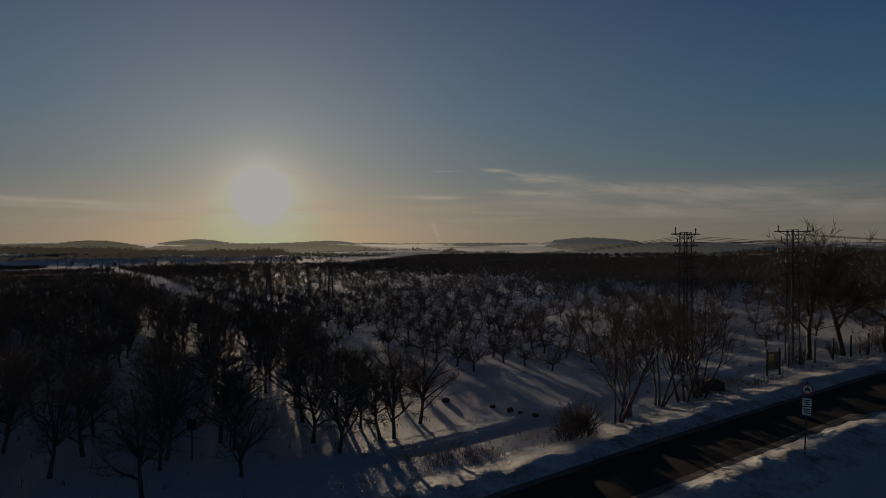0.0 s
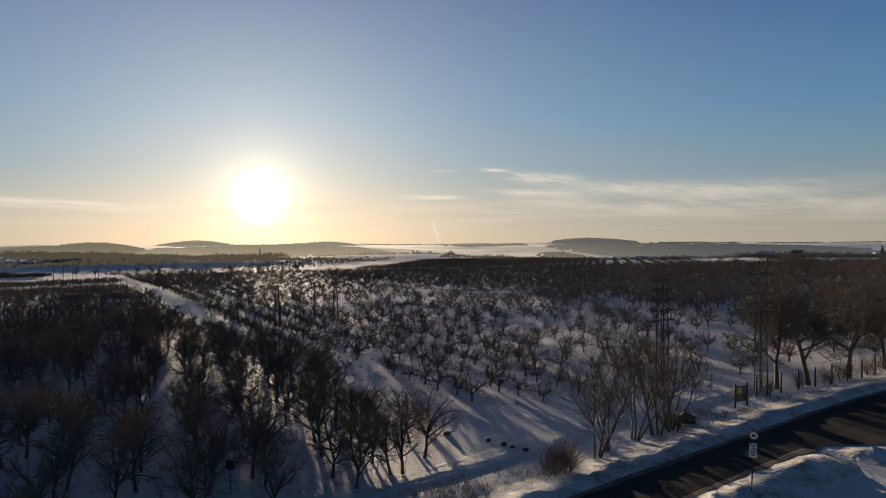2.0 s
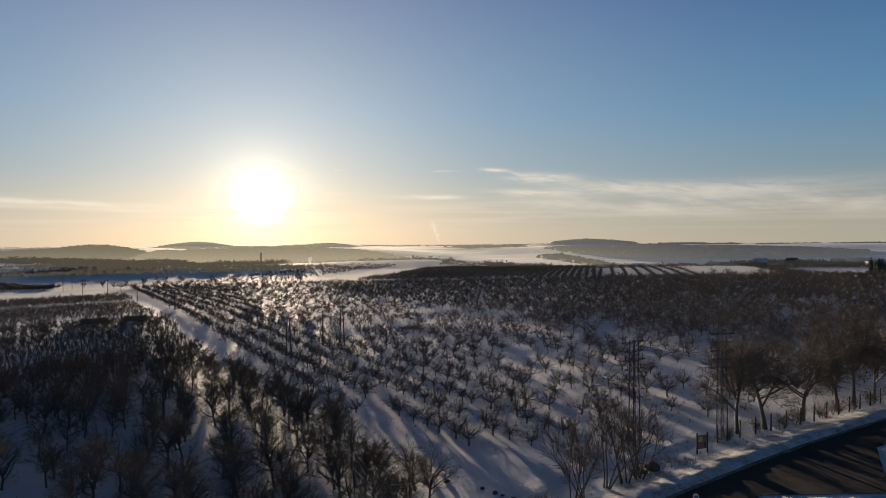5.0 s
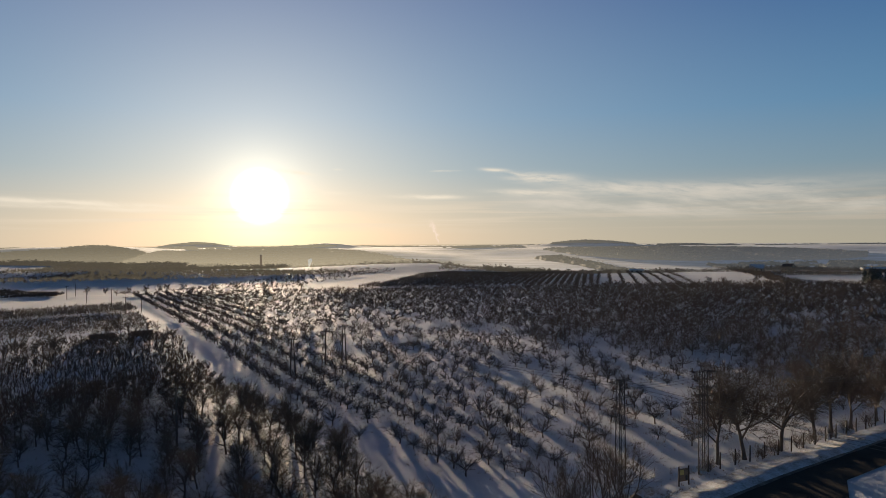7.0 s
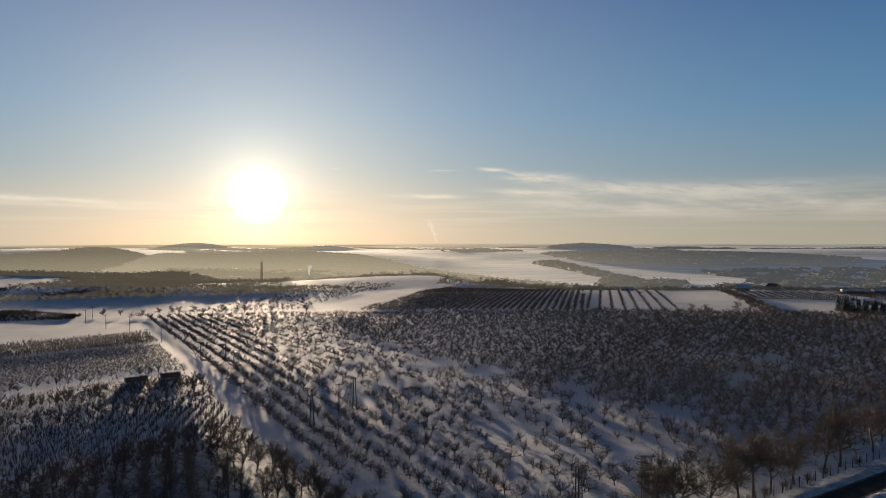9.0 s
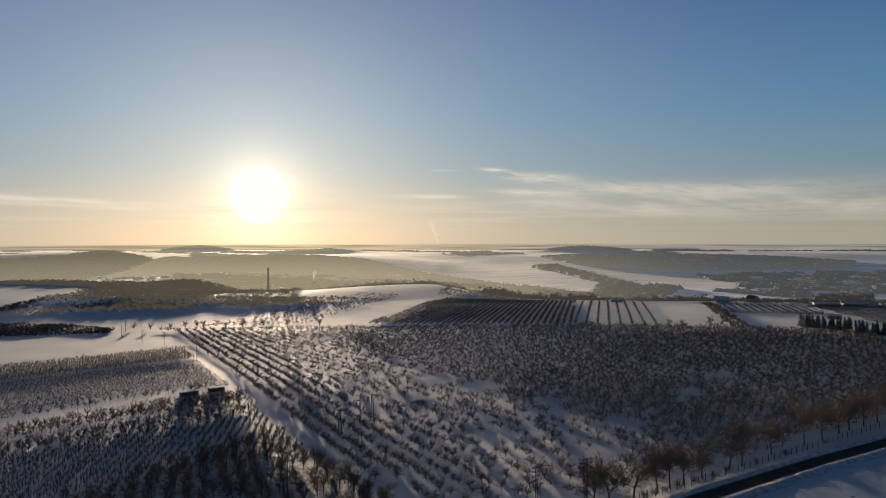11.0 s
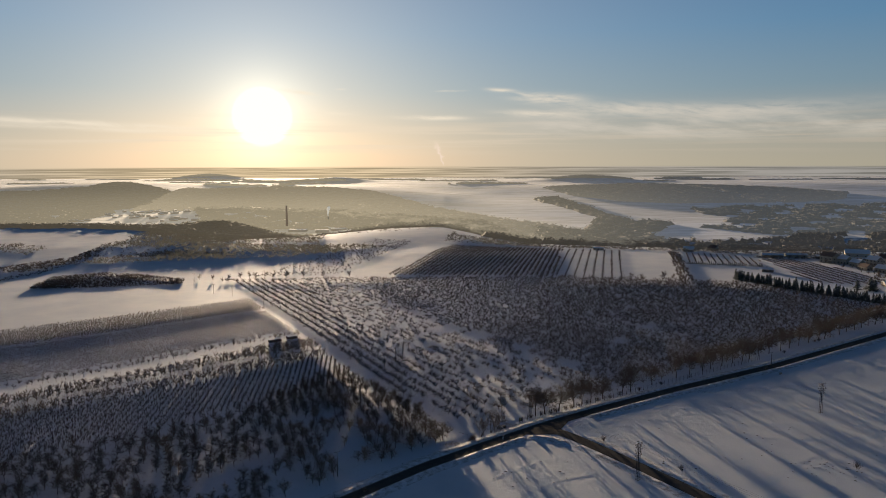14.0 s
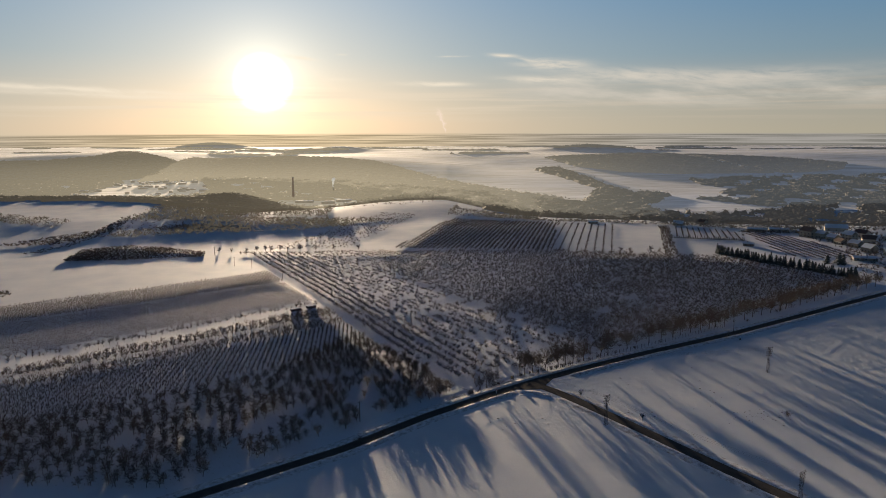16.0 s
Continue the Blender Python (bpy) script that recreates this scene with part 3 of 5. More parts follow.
def bough(rng, wood, fine, p, d, length, r, level, spec):
    """Grow one bough; wood and fine collect its bars and twigs."""
    n = spec["joints"][level]
    q = p
    for k in range(n):
        d = bent(rng, d + np.array([0, 0, spec["lift"][level]]), spec["bend"])
        e = q + d * length / n
        r1 = r * (1 - 0.6 * (k + 1) / n)
        wood.append((*q, *e, r * (1 - 0.6 * k / n), r1))
        for _ in range(spec["kids"][level]):
            t = rng.uniform(0.15, 1.0)
            at = q + (e - q) * t
            away = bent(rng, d, 0.1)
            out = rng.normal(size=3)
            out -= away * out.dot(away)
            out /= np.linalg.norm(out)
            lean = rng.uniform(*spec["fork"])
            kid = away * math.cos(lean) + out * math.sin(lean)
            if level + 1 < len(spec["joints"]):
                bough(rng, wood, fine, at, kid, length * rng.uniform(*spec["shrink"]), r1 * 0.55 + 0.004, level + 1, spec)
            else:
                kid = bent(rng, kid + np.array([0, 0, spec["twig_lift"]]), 0.15)
                fine.append((*at, *(at + kid * spec["twig"] * rng.uniform(0.5, 1.2)), spec["twig_r"], 0.0))
        q = e
    fine.append((*q, *(q + d * spec["twig"]), spec["twig_r"], 0.0))


def tree_bars(seed, spec):
    rng = np.random.RandomState(seed)
    wood, fine = [], []
    stems = spec.get("stems", 1)
    for s in range(stems):
        a = rng.uniform(0, math.tau)
        p = np.array([math.cos(a), math.sin(a), 0]) * (0.25 * (stems > 1))
        p[2] = -0.15
        out = spec.get("splay", 0.0) * rng.uniform(0.3, 1.0)
        d = bent(rng, np.array([math.cos(a) * out, math.sin(a) * out, 1.0]), spec["sway"])
        top = spec["trunk"]
        n = 3
        r = spec["r"]
        for k in range(n):
            d = bent(rng, d, 0.05)
            e = p + d * (top + 0.15) / n
            wood.append((*p, *e, r * (1.25 if k == 0 else 1 - 0.1 * k), r * (0.9 - 0.1 * k)))
            p = e
        if spec.get("leader"):
            bough(rng, wood, fine, p, d, spec["limb"] * 1.25, r * 0.7, 0, spec)
        for k in range(spec["limbs"]):
            a = (k + rng.uniform(-0.3, 0.3)) * math.tau / spec["limbs"]
            lean = rng.uniform(*spec["open"])
            dd = np.array([math.cos(a) * math.sin(lean), math.sin(a) * math.sin(lean), math.cos(lean)])
            u = rng.uniform(-spec.get("stagger", 0.2), spec.get("rise", 0.0))
            size = spec["limb"] * rng.uniform(0.75, 1.15) * (1 - 0.3 * max(u, 0) / max(spec["limb"], 0.1))
            bough(rng, wood, fine, p + d * u, dd, size, r * 0.5, 0, spec)
    return wood, fine


ORCHARD = dict(trunk=0.8, r=0.12, limbs=7, limb=1.9, open=(0.6, 1.2), joints=(2, 2), kids=(4, 8), lift=(0.06, 0.10), bend=0.26, fork=(0.5, 1.3),
               shrink=(0.4, 0.65), twig=0.55, twig_r=0.011, twig_lift=0.3, sway=0.1)
ORCHARD_FAR = dict(ORCHARD, limbs=6, joints=(2, 1), kids=(3, 9), limb=1.8, twig=0.6, twig_r=0.024)
ORCHARD_TINY = dict(ORCHARD, slight=True, limbs=6, joints=(1,), kids=(13,), limb=1.4, fork=(0.4, 1.35), twig=0.75, twig_r=0.045)
GROVE = dict(trunk=1.2, r=0.12, limbs=12, rise=2.0, limb=2.2, open=(0.4, 1.25), joints=(2, 2), kids=(3, 9), lift=(0.07, 0.06), bend=0.2, fork=(0.45, 1.2), shrink=(0.38, 0.62),
             twig=0.75, twig_r=0.010, twig_lift=0.15, sway=0.04, leader=True, stagger=0.5)
GROVE_FAR = dict(GROVE, limbs=11, joints=(2, 1), kids=(2, 8), limb=1.9, open=(0.3, 1.1), twig=0.8, twig_r=0.03)
ROADSIDE = dict(trunk=2.4, r=0.19, limbs=8, rise=2.4, limb=3.8, open=(0.4, 1.15), joints=(3, 3, 2), kids=(2, 2, 7), lift=(0.08, 0.05, 0.05), bend=0.15, fork=(0.45, 1.0),
                shrink=(0.45, 0.65), twig=0.8, twig_r=0.016, twig_lift=0.1, sway=0.05, leader=True, stagger=0.9)
STEMMED = dict(trunk=2.4, r=0.06, limbs=3, rise=1.5, limb=2.4, open=(0.4, 1.0), joints=(3, 2), kids=(3, 8), lift=(0.08, 0.10), bend=0.13, fork=(0.4, 0.9), shrink=(0.35, 0.6),
               twig=0.6, twig_r=0.008, twig_lift=0.2, sway=0.08, stems=4, splay=0.55, leader=True, stagger=0.9)
BUSH = dict(trunk=0.4, r=0.03, limbs=3, limb=1.3, open=(0.2, 0.8), joints=(2, 1), kids=(3, 4), lift=(0.1, 0.1), bend=0.16, fork=(0.3, 0.8), shrink=(0.4, 0.6), twig=0.45,
            twig_r=0.009, twig_lift=0.2, sway=0.2, stems=9, splay=0.5)
SAPLING = dict(trunk=1.0, r=0.04, limbs=3, rise=0.5, limb=0.95, open=(0.25, 0.7), joints=(1,), kids=(7,), lift=(0.2,), bend=0.1, fork=(0.3, 0.8), shrink=(0.4, 0.6), twig=0.6,
               twig_r=0.04, twig_lift=0.5, sway=0.04, leader=True)
WILD = dict(slight=True, trunk=1.5, r=0.16, limbs=6, rise=1.6, limb=3.0, open=(0.3, 1.35), joints=(2,), kids=(6,), lift=(0.08,), bend=0.2, fork=(0.5, 1.3), shrink=(0.4, 0.6), twig=1.5,
            twig_r=0.15, twig_lift=0.2, sway=0.05, leader=True)
VINE = dict(trunk=0.5, r=0.05, limbs=3, limb=0.9, open=(0.4, 1.2), joints=(1,), kids=(5,), lift=(0.1,), bend=0.15, fork=(0.4, 1.0), shrink=(0.4, 0.6), twig=0.75,
            twig_r=0.07, twig_lift=0.3, sway=0.1)
SHRUB = dict(trunk=0.6, r=0.06, limbs=4, limb=1.2, open=(0.4, 1.1), joints=(1,), kids=(9,), lift=(0.1,), bend=0.15, fork=(0.4, 1.1), shrink=(0.4, 0.6), twig=0.9,
             twig_r=0.045, twig_lift=0.3, sway=0.1)


def detailed(name, spec, seed, label, category, group=""):
    """A whole tree as a thing: trunk with its boughs, and a crown of twigs."""
    wood, fine = tree_bars(seed, spec)
    ob = tagged(new(name), label, category, group)
    stout = [w for w in wood if w[6] > spec["r"] * 0.3]
    thin = [w for w in wood if w[6] <= spec["r"] * 0.3]
    v, f = prisms(stout, 5)
    mesh_object("trunk", v, f, BARK, ob, smooth=True)
    v, f = slivers(thin + fine)
    mesh_object("crown", v, f, TWIG, ob)
    return ob


def light_tree(spec, seed):
    """A slight version for trees that stand far off: trunk bars, and boughs and twigs as slivers."""
    wood, fine = tree_bars(seed, spec)
    n = 3 * spec.get("stems", 1)
    if spec["r"] < 0.07 or spec.get("slight"):
        return slivers(wood + fine)
    return joined([prisms(wood[:n], 3), slivers(wood[n:] + fine)])


def inside(poly, x, y):
    poly = np.array(poly, dtype=np.float64)
    x, y = np.asarray(x), np.asarray(y)
    hit = np.zeros(x.shape, bool)
    j = len(poly) - 1
    for i in range(len(poly)):
        xi, yi, xj, yj = *poly[i], *poly[j]
        cross = (yi > y) != (yj > y)
        hit ^= cross & (x < (xj - xi) * (y - yi) / (yj - yi + 1e-12) + xi)
        j = i
    return hit


def planted(poly, heading, row_gap, gap, jitter, keep, seed, origin=(0, 0)):
    """Places in rows along a heading within an outline, with gaps."""
    rng = np.random.RandomState(seed)
    h = np.array(heading, dtype=np.float64)
    h /= np.linalg.norm(h)
    n = np.array([-h[1], h[0]])
    p = np.array(poly, dtype=np.float64) - origin
    a, b = p @ h, p @ n
    ga, gb = np.meshgrid(np.arange(a.min() // gap * gap, a.max() + gap, gap), np.arange(b.min() // row_gap * row_gap, b.max() + row_gap, row_gap))
    ga = ga + (np.arange(len(ga))[:, None] % 2) * gap * 0.5
    pts = np.array(origin) + ga.ravel()[:, None] * h + gb.ravel()[:, None] * n
    pts += rng.normal(size=pts.shape) * jitter
    ok = inside(poly, pts[:, 0], pts[:, 1]) & (rng.uniform(size=len(pts)) < keep)
    return pts[ok]


def rows_for(pts, seed, size=(0.8, 1.15), variants=6):
    rng = np.random.RandomState(seed)
    n = len(pts)
    s = rng.uniform(*size, n)
    return np.stack([pts[:, 0], pts[:, 1], land(pts[:, 0], pts[:, 1]), rng.uniform(0, math.tau, n), s, s * rng.uniform(0.88, 1.12, n), rng.randint(0, variants, n)], 1)


def thicket(name, pts, variants, mat, seed, label, category="trees", size=(0.8, 1.2), uneven=0.0, older=0.0, low=1.0):
    rows = rows_for(pts, seed, size, len(variants))
    swell = 1 + uneven * (np.sin(pts[:, 0] / 21 + seed) * np.sin(pts[:, 1] / 33) + 0.5 * np.sin(pts[:, 0] / 8.5 + 2 * seed))
    swell = swell * (1 + older * smooth(-20, 110, pts[:, 0] + 0.35 * (200 - pts[:, 1])))
    rows[:, 4] *= swell
    rows[:, 5] *= swell * low
    v, f = scattered(variants, rows)
    return tagged(mesh_object(name, v, f, mat), label, category, kind="stuff")


def grown(protos, pts, seed, size):
    """Copies of detailed trees; the first ones are moved, the others copied."""
    rng = np.random.RandomState(seed)
    for i, (x, y) in enumerate(pts):
        s = rng.uniform(*size)
        m = pose(x, y, float(land(x, y)), 0, 0, rng.uniform(0, 360)) @ Matrix.Diagonal((s, s, s * rng.uniform(0.9, 1.1), 1))
        if i < len(protos):
            protos[i].matrix_basis = m
        else:
            o = copy_thing(protos[rng.randint(len(protos))], m)
            o.matrix_basis = m


# the main orchard, in three blocks of rows that fan out from the track
ORCHARD_OUT = [(-189, 402), (-125, 284), (-87, 213), (-43, 134), (-21, 95), (-2, 66), (10, 60), (30, 68), (60, 84), (100, 108), (150, 138), (230, 188), (296, 232), (268, 296), (240, 345), (205, 356), (97, 388), (3, 396), (-107, 408)]
BLOCK1 = [(-189, 402), (-125, 284), (-43, 134), (-2, 60), (22, 60), (0, 110), (-40, 190), (-80, 270), (-130, 402)]
BLOCK2 = [(-130, 402), (-80, 270), (-40, 190), (0, 110), (22, 60), (60, 70), (75, 95), (20, 190), (-40, 290), (-75, 402)]
pts = np.concatenate([
    planted(BLOCK1, (0.48, -0.88), 5.6, 3.2, 0.4, 0.92, 1),
    planted(BLOCK2, (0.57, -0.82), 5.8, 3.8, 0.5, 0.78, 2),
    planted(ORCHARD_OUT, (0.67, -0.74), 5.2, 3.3, 0.45, 0.92, 3),
])
b1, b2 = inside(BLOCK1, pts[:, 0], pts[:, 1]), inside(BLOCK2, pts[:, 0], pts[:, 1])
n1 = len(planted(BLOCK1, (0.48, -0.88), 5.6, 3.2, 0.4, 0.92, 1))
n2 = n1 + len(planted(BLOCK2, (0.57, -0.82), 5.8, 3.8, 0.5, 0.78, 2))
idx = np.arange(len(pts))
own = np.where(idx < n1, True, np.where(idx < n2, ~b1, ~(b1 | b2)))
pts = pts[own & inside(ORCHARD_OUT, pts[:, 0], pts[:, 1])]
# open glades
for gx, gy, gr in ((-7, 170, 7), (28, 64, 8), (20, 58, 8), (-2, 205, 10), (18, 190, 9), (42, 160, 7), (95, 168, 7), (60, 130, 6), (-30, 210, 6), (14, 56, 5), (120, 200, 7), (20, 120, 5), (45, 100, 6)):
    pts = pts[(pts[:, 0] - gx) ** 2 + (pts[:, 1] - gy) ** 2 > gr * gr]
order = np.argsort(np.hypot(pts[:, 0] - 8, pts[:, 1] - 55))
near, rest = pts[order[:290]], pts[order[290:]]
protos = [detailed("fruit_tree", ORCHARD, 100 + i, "low bare fruit tree with spreading pruned boughs", "fruit tree", "fruit trees of the orchard") for i in range(7)]
grown(protos, near, 11, (0.74, 1.1))
far_fruit = [light_tree(ORCHARD_FAR, 200 + i) for i in range(6)]
tiny_fruit = [light_tree(ORCHARD_TINY, 230 + i) for i in range(8)]
thicket("orchard_trees", rest[:650], far_fruit, TWIG, 12, "rows of low bare fruit trees standing in snow", size=(0.82, 1.15), older=0.3)
thicket("orchard_trees", rest[650:], tiny_fruit, TWIG, 13, "dense rows of low bare fruit trees far down the orchard", size=(1.05, 1.45), older=0.3)

# the unpruned grove between track and road
GROVE_OUT = [(-52, 126), (-72, 92), (-88, 62), (-120, 42), (-180, 8), (-165, -34), (-92, -36), (-50, 0), (-26, 22), (-9, 36), (-1, 42.5), (0.5, 47), (-3.5, 54), (-12.5, 71), (-21, 85), (-39, 108)]
gp = planted(GROVE_OUT, (0.35, -0.94), 4.2, 3.6, 0.8, 0.92, 21)
for gx, gy, gr in ((-38, 46, 6), (-36, 31, 7), (-36, 62, 4.5), (-70, 15, 5), (-65, 40, 4), (-30, 18, 6), (-52, 8, 6), (-80, -18, 7), (-110, 25, 5), (-47, 66, 5), (-75, 5, 6), (-62, 22, 6), (-95, 10, 6), (-120, -5, 7), (-85, 40, 5), (-140, 8, 5), (-60, 60, 4)):
    gp = gp[(gp[:, 0] - gx) ** 2 + (gp[:, 1] - gy) ** 2 > gr * gr]
order = np.argsort(np.hypot(gp[:, 0] + 10, gp[:, 1] - 40))
gn, gf = gp[order[:230]], gp[order[230:]]
protos = [detailed("grove_tree", GROVE, 300 + i, "bare unpruned fruit tree with a dense upright crown", "fruit tree", "trees of the dense grove") for i in range(6)]
grown(protos, gn, 22, (0.85, 1.2))
edge, _ = along([(-3.5, 42.5), (-2.5, 46), (-7, 54), (-15.5, 69), (-24.5, 84), (-34, 100)], 4.4)
edge = edge + np.random.RandomState(24).normal(size=edge.shape) * 1.1
protos = [detailed("grove_tree", GROVE, 320 + i, "tall bare fruit tree at the edge of the farm track", "fruit tree", "trees of the dense grove") for i in range(3)]
grown(protos, edge, 25, (0.8, 1.2))
if len(gf):
    thicket("grove_trees", gf, [light_tree(GROVE_FAR, 400 + i) for i in range(5)], TWIG, 23, "dense bare unpruned fruit trees in shaded snow", size=(0.85, 1.3))

# tall trees along the road
ROADTREES = [(35, 65), (39, 66.5), (45, 69.5), (52, 74), (56, 77), (60, 79), (66, 82.5), (76, 90), (80, 91.5), (92, 100), (106, 109), (122, 119), (127, 122), (141, 130), (152, 136), (166, 145), (174, 149), (196, 163), (214, 174), (222, 179), (236, 188), (250, 198), (263, 205), (280, 216), (114, 114), (134, 126), (147, 133), (159, 141), (181, 154), (188, 158), (204, 168), (209, 171), (229, 184), (243, 193), (256, 201), (271, 210), (290, 222), (300, 228)]
protos = [detailed("roadside_tree", ROADSIDE, 500 + i, "tall bare broadleaf tree beside the road fence", "tree", "trees along the road") for i in range(5)]
grown(protos, ROADTREES, 31, (1.15, 1.5))
# single trees along the field path
protos = [detailed("path_tree", dict(ROADSIDE, trunk=1.4, limb=2.4, joints=(2, 2, 1), kids=(2, 2, 6), twig_r=0.03), 540 + i, "bare broadleaf tree beside the snowy field path", "tree", "trees along the field path") for i in range(3)]
grown(protos, [(-225, 418), (-212, 416), (-197, 415), (-189, 422), (-181, 424), (-174, 419), (-166, 425), (-158, 420), (-146, 422), (-131, 424), (-112, 420), (-88, 419), (160, 379), (168, 377), (186, 374), (193, 371)], 33, (0.8, 1.15))
# many-stemmed young trees and bushes on the road verge
protos = [detailed("stemmed_tree", STEMMED, 600 + i, "slender many-stemmed bare tree on the snowy verge", "tree", "trees on the road verge") for i in range(3)]
grown(protos, [(12, 45.5), (13.4, 46.6), (18, 50.3), (19.6, 51.4), (15.8, 49.2)], 41, (1.15, 1.4))
protos = [detailed("bush", BUSH, 650 + i, "leafless twiggy bush in the snow", "bush", "bushes beside the road") for i in range(3)]
grown(protos, [(8, 41.5), (9.5, 43), (-1, 56), (19.5, 51.5), (155, 111), (152, 119), (134, 108), (200, 164), (203, 166), (174, 145), (56, 40), (-26, 4), (-34, -2), (76, 16.5), (134, 17), (9.2, 42.2), (8.8, 42.9), (33, 62.8), (37.5, 65.4), (41, 66.6), (43.5, 67.9), (48, 70.4), (50.5, 72), (54, 74.2), (58, 76.8), (63, 79.6), (69, 83.2), (74, 86.4), (84, 92.4), (96, 99.6), (112, 109.2)], 42, (0.7, 1.15))

# ---- the strips west of the track ----
W, N = np.array([0.79, 0.61]), np.array([-0.61, 0.79])


def strip(n0, n1, w0=-260):
    """Outline of a strip between two lines, ending at the track."""
    ends = []
    for n in (n0, n1):
        a, b = np.array([-196.0, 405.0]) - W * 0, np.array([0.0, 46.0])
        t = (n - a @ N) / ((b - a) @ N)
        ends.append(a + (b - a) * t - W * 4.6)
    left = [W * w0 + N * n0, W * w0 + N * n1]
    return [left[0], ends[0], ends[1], left[1]]


sapling = [light_tree(SAPLING, 700 + i) for i in range(5)]
small_fruit = [light_tree(dict(ORCHARD_TINY, trunk=1.2, kids=(15,), limb=1.6, twig_r=0.04, open=(0.35, 1.0)), 720 + i) for i in range(5)]
thicket("young_trees", planted(strip(110, 153), (0.12, -0.99), 2.3, 1.3, 0.12, 0.95, 51), sapling, TWIG, 52, "closely planted rows of young bare trees", size=(1.05, 1.45))
dark_rows = np.concatenate([planted(strip(155, 168), (0.79, 0.61), 3.6, 2.0, 0.5, 0.95, 53), planted(strip(175, 188), (0.79, 0.61), 3.6, 2.0, 0.6, 0.95, 153)])
thicket("fruit_trees", dark_rows, small_fruit, TWIG, 54, "bare fruit trees in dark rows across the slope", size=(0.95, 1.4))
thicket("fruit_trees", planted([(-104, 166), (-96, 176), (-86, 182), (-72, 172), (-66, 158), (-84, 146), (-112, 140)], (0.79, 0.61), 3.8, 3.4, 0.7, 0.85, 61), small_fruit, TWIG, 62, "bare trees in front of the huts", size=(0.8, 1.25))
thicket("fruit_trees", planted(strip(201, 209), (0.79, 0.61), 4.0, 2.4, 0.6, 0.8, 55), small_fruit, TWIG, 56, "narrow row of bare fruit trees beside the huts", size=(0.8, 1.4))
shrubs = [light_tree(SHRUB, 820 + i) for i in range(4)]
vine = [light_tree(VINE, 840 + i) for i in range(4)]
thicket("vines", planted(strip(218, 288), (0.79, 0.61), 4.2, 1.35, 0.12, 0.9, 57), vine, TWIG, 58, "low bare vines in long snowy rows", "vines", size=(0.9, 1.2))
thicket("young_trees", planted(strip(288, 334), (0.12, -0.99), 2.3, 1.4, 0.15, 0.95, 59), sapling, TWIG, 60, "brownish rows of young bare trees at the field edge", size=(1.0, 1.35))
# ---- beyond the orchard ----
wild = [light_tree(WILD, 800 + i) for i in range(5)]
wild_far = [light_tree(dict(WILD, limbs=5, kids=(4,), twig_r=0.2), 810 + i) for i in range(5)]
# rows in the plots to the north
thicket("plot_trees", planted([(-52, 420), (8, 655), (140, 606), (98, 396)], (0.22, 0.97), 4.6, 1.9, 0.2, 0.93, 61), shrubs, TWIG, 62, "dense dark rows of fruit bushes in snow", size=(1.15, 1.65))
thicket("plot_trees", planted([(98, 396), (140, 606), (204, 572), (152, 371)], (0.24, 0.97), 8.0, 3.0, 0.2, 0.95, 63), shrubs, TWIG, 64, "widely spaced rows of fruit trees on bright snow", size=(1.0, 1.4))
thicket("slope_trees", planted([(-175, 425), (-100, 428), (-40, 690), (-90, 700)], (0.5, 0.86), 7.0, 5.0, 0.8, 0.8, 65), tiny_fruit[:3], TWIG, 66, "scattered bare fruit trees on the sunny slope", size=(0.9, 1.4))
thicket("path_trees", planted([(-200, 404), (100, 389), (206, 358), (207, 362), (100, 393), (-200, 408)], (1, -0.07), 6.0, 3.2, 0.8, 0.85, 67), tiny_fruit, TWIG, 68, "bare trees lining the field path", size=(1.3, 1.9))
VINEYARD, VROW = [(323, 497), (348, 481), (358, 417), (360, 335), (321, 333), (296, 345), (312, 440)], (-0.03, -1.0)
VINEYARD_TOP, VTOP = [(263, 549), (314, 512), (314, 470), (297, 440), (238, 466)], (0.3, 0.95)
thicket("vines", planted(VINEYARD, VROW, 6.5, 0.8, 0.12, 1.0, 69), vine, TWIG, 70, "long straight rows of bare vines on snow", "vines", size=(0.9, 1.3))
thicket("vines", planted(VINEYARD_TOP, VTOP, 6.0, 0.9, 0.12, 0.95, 169), vine, TWIG, 170, "short rows of bare vines behind a conifer hedge", "vines", size=(0.8, 1.1))
thicket("hedge", planted([(195, 360), (206, 359), (258, 545), (247, 548)], (0.26, 0.97), 3.0, 2.6, 0.8, 0.95, 71), wild[:3], TWIG, 72, "dark hedge between two white fields", "hedge", size=(0.35, 0.6))
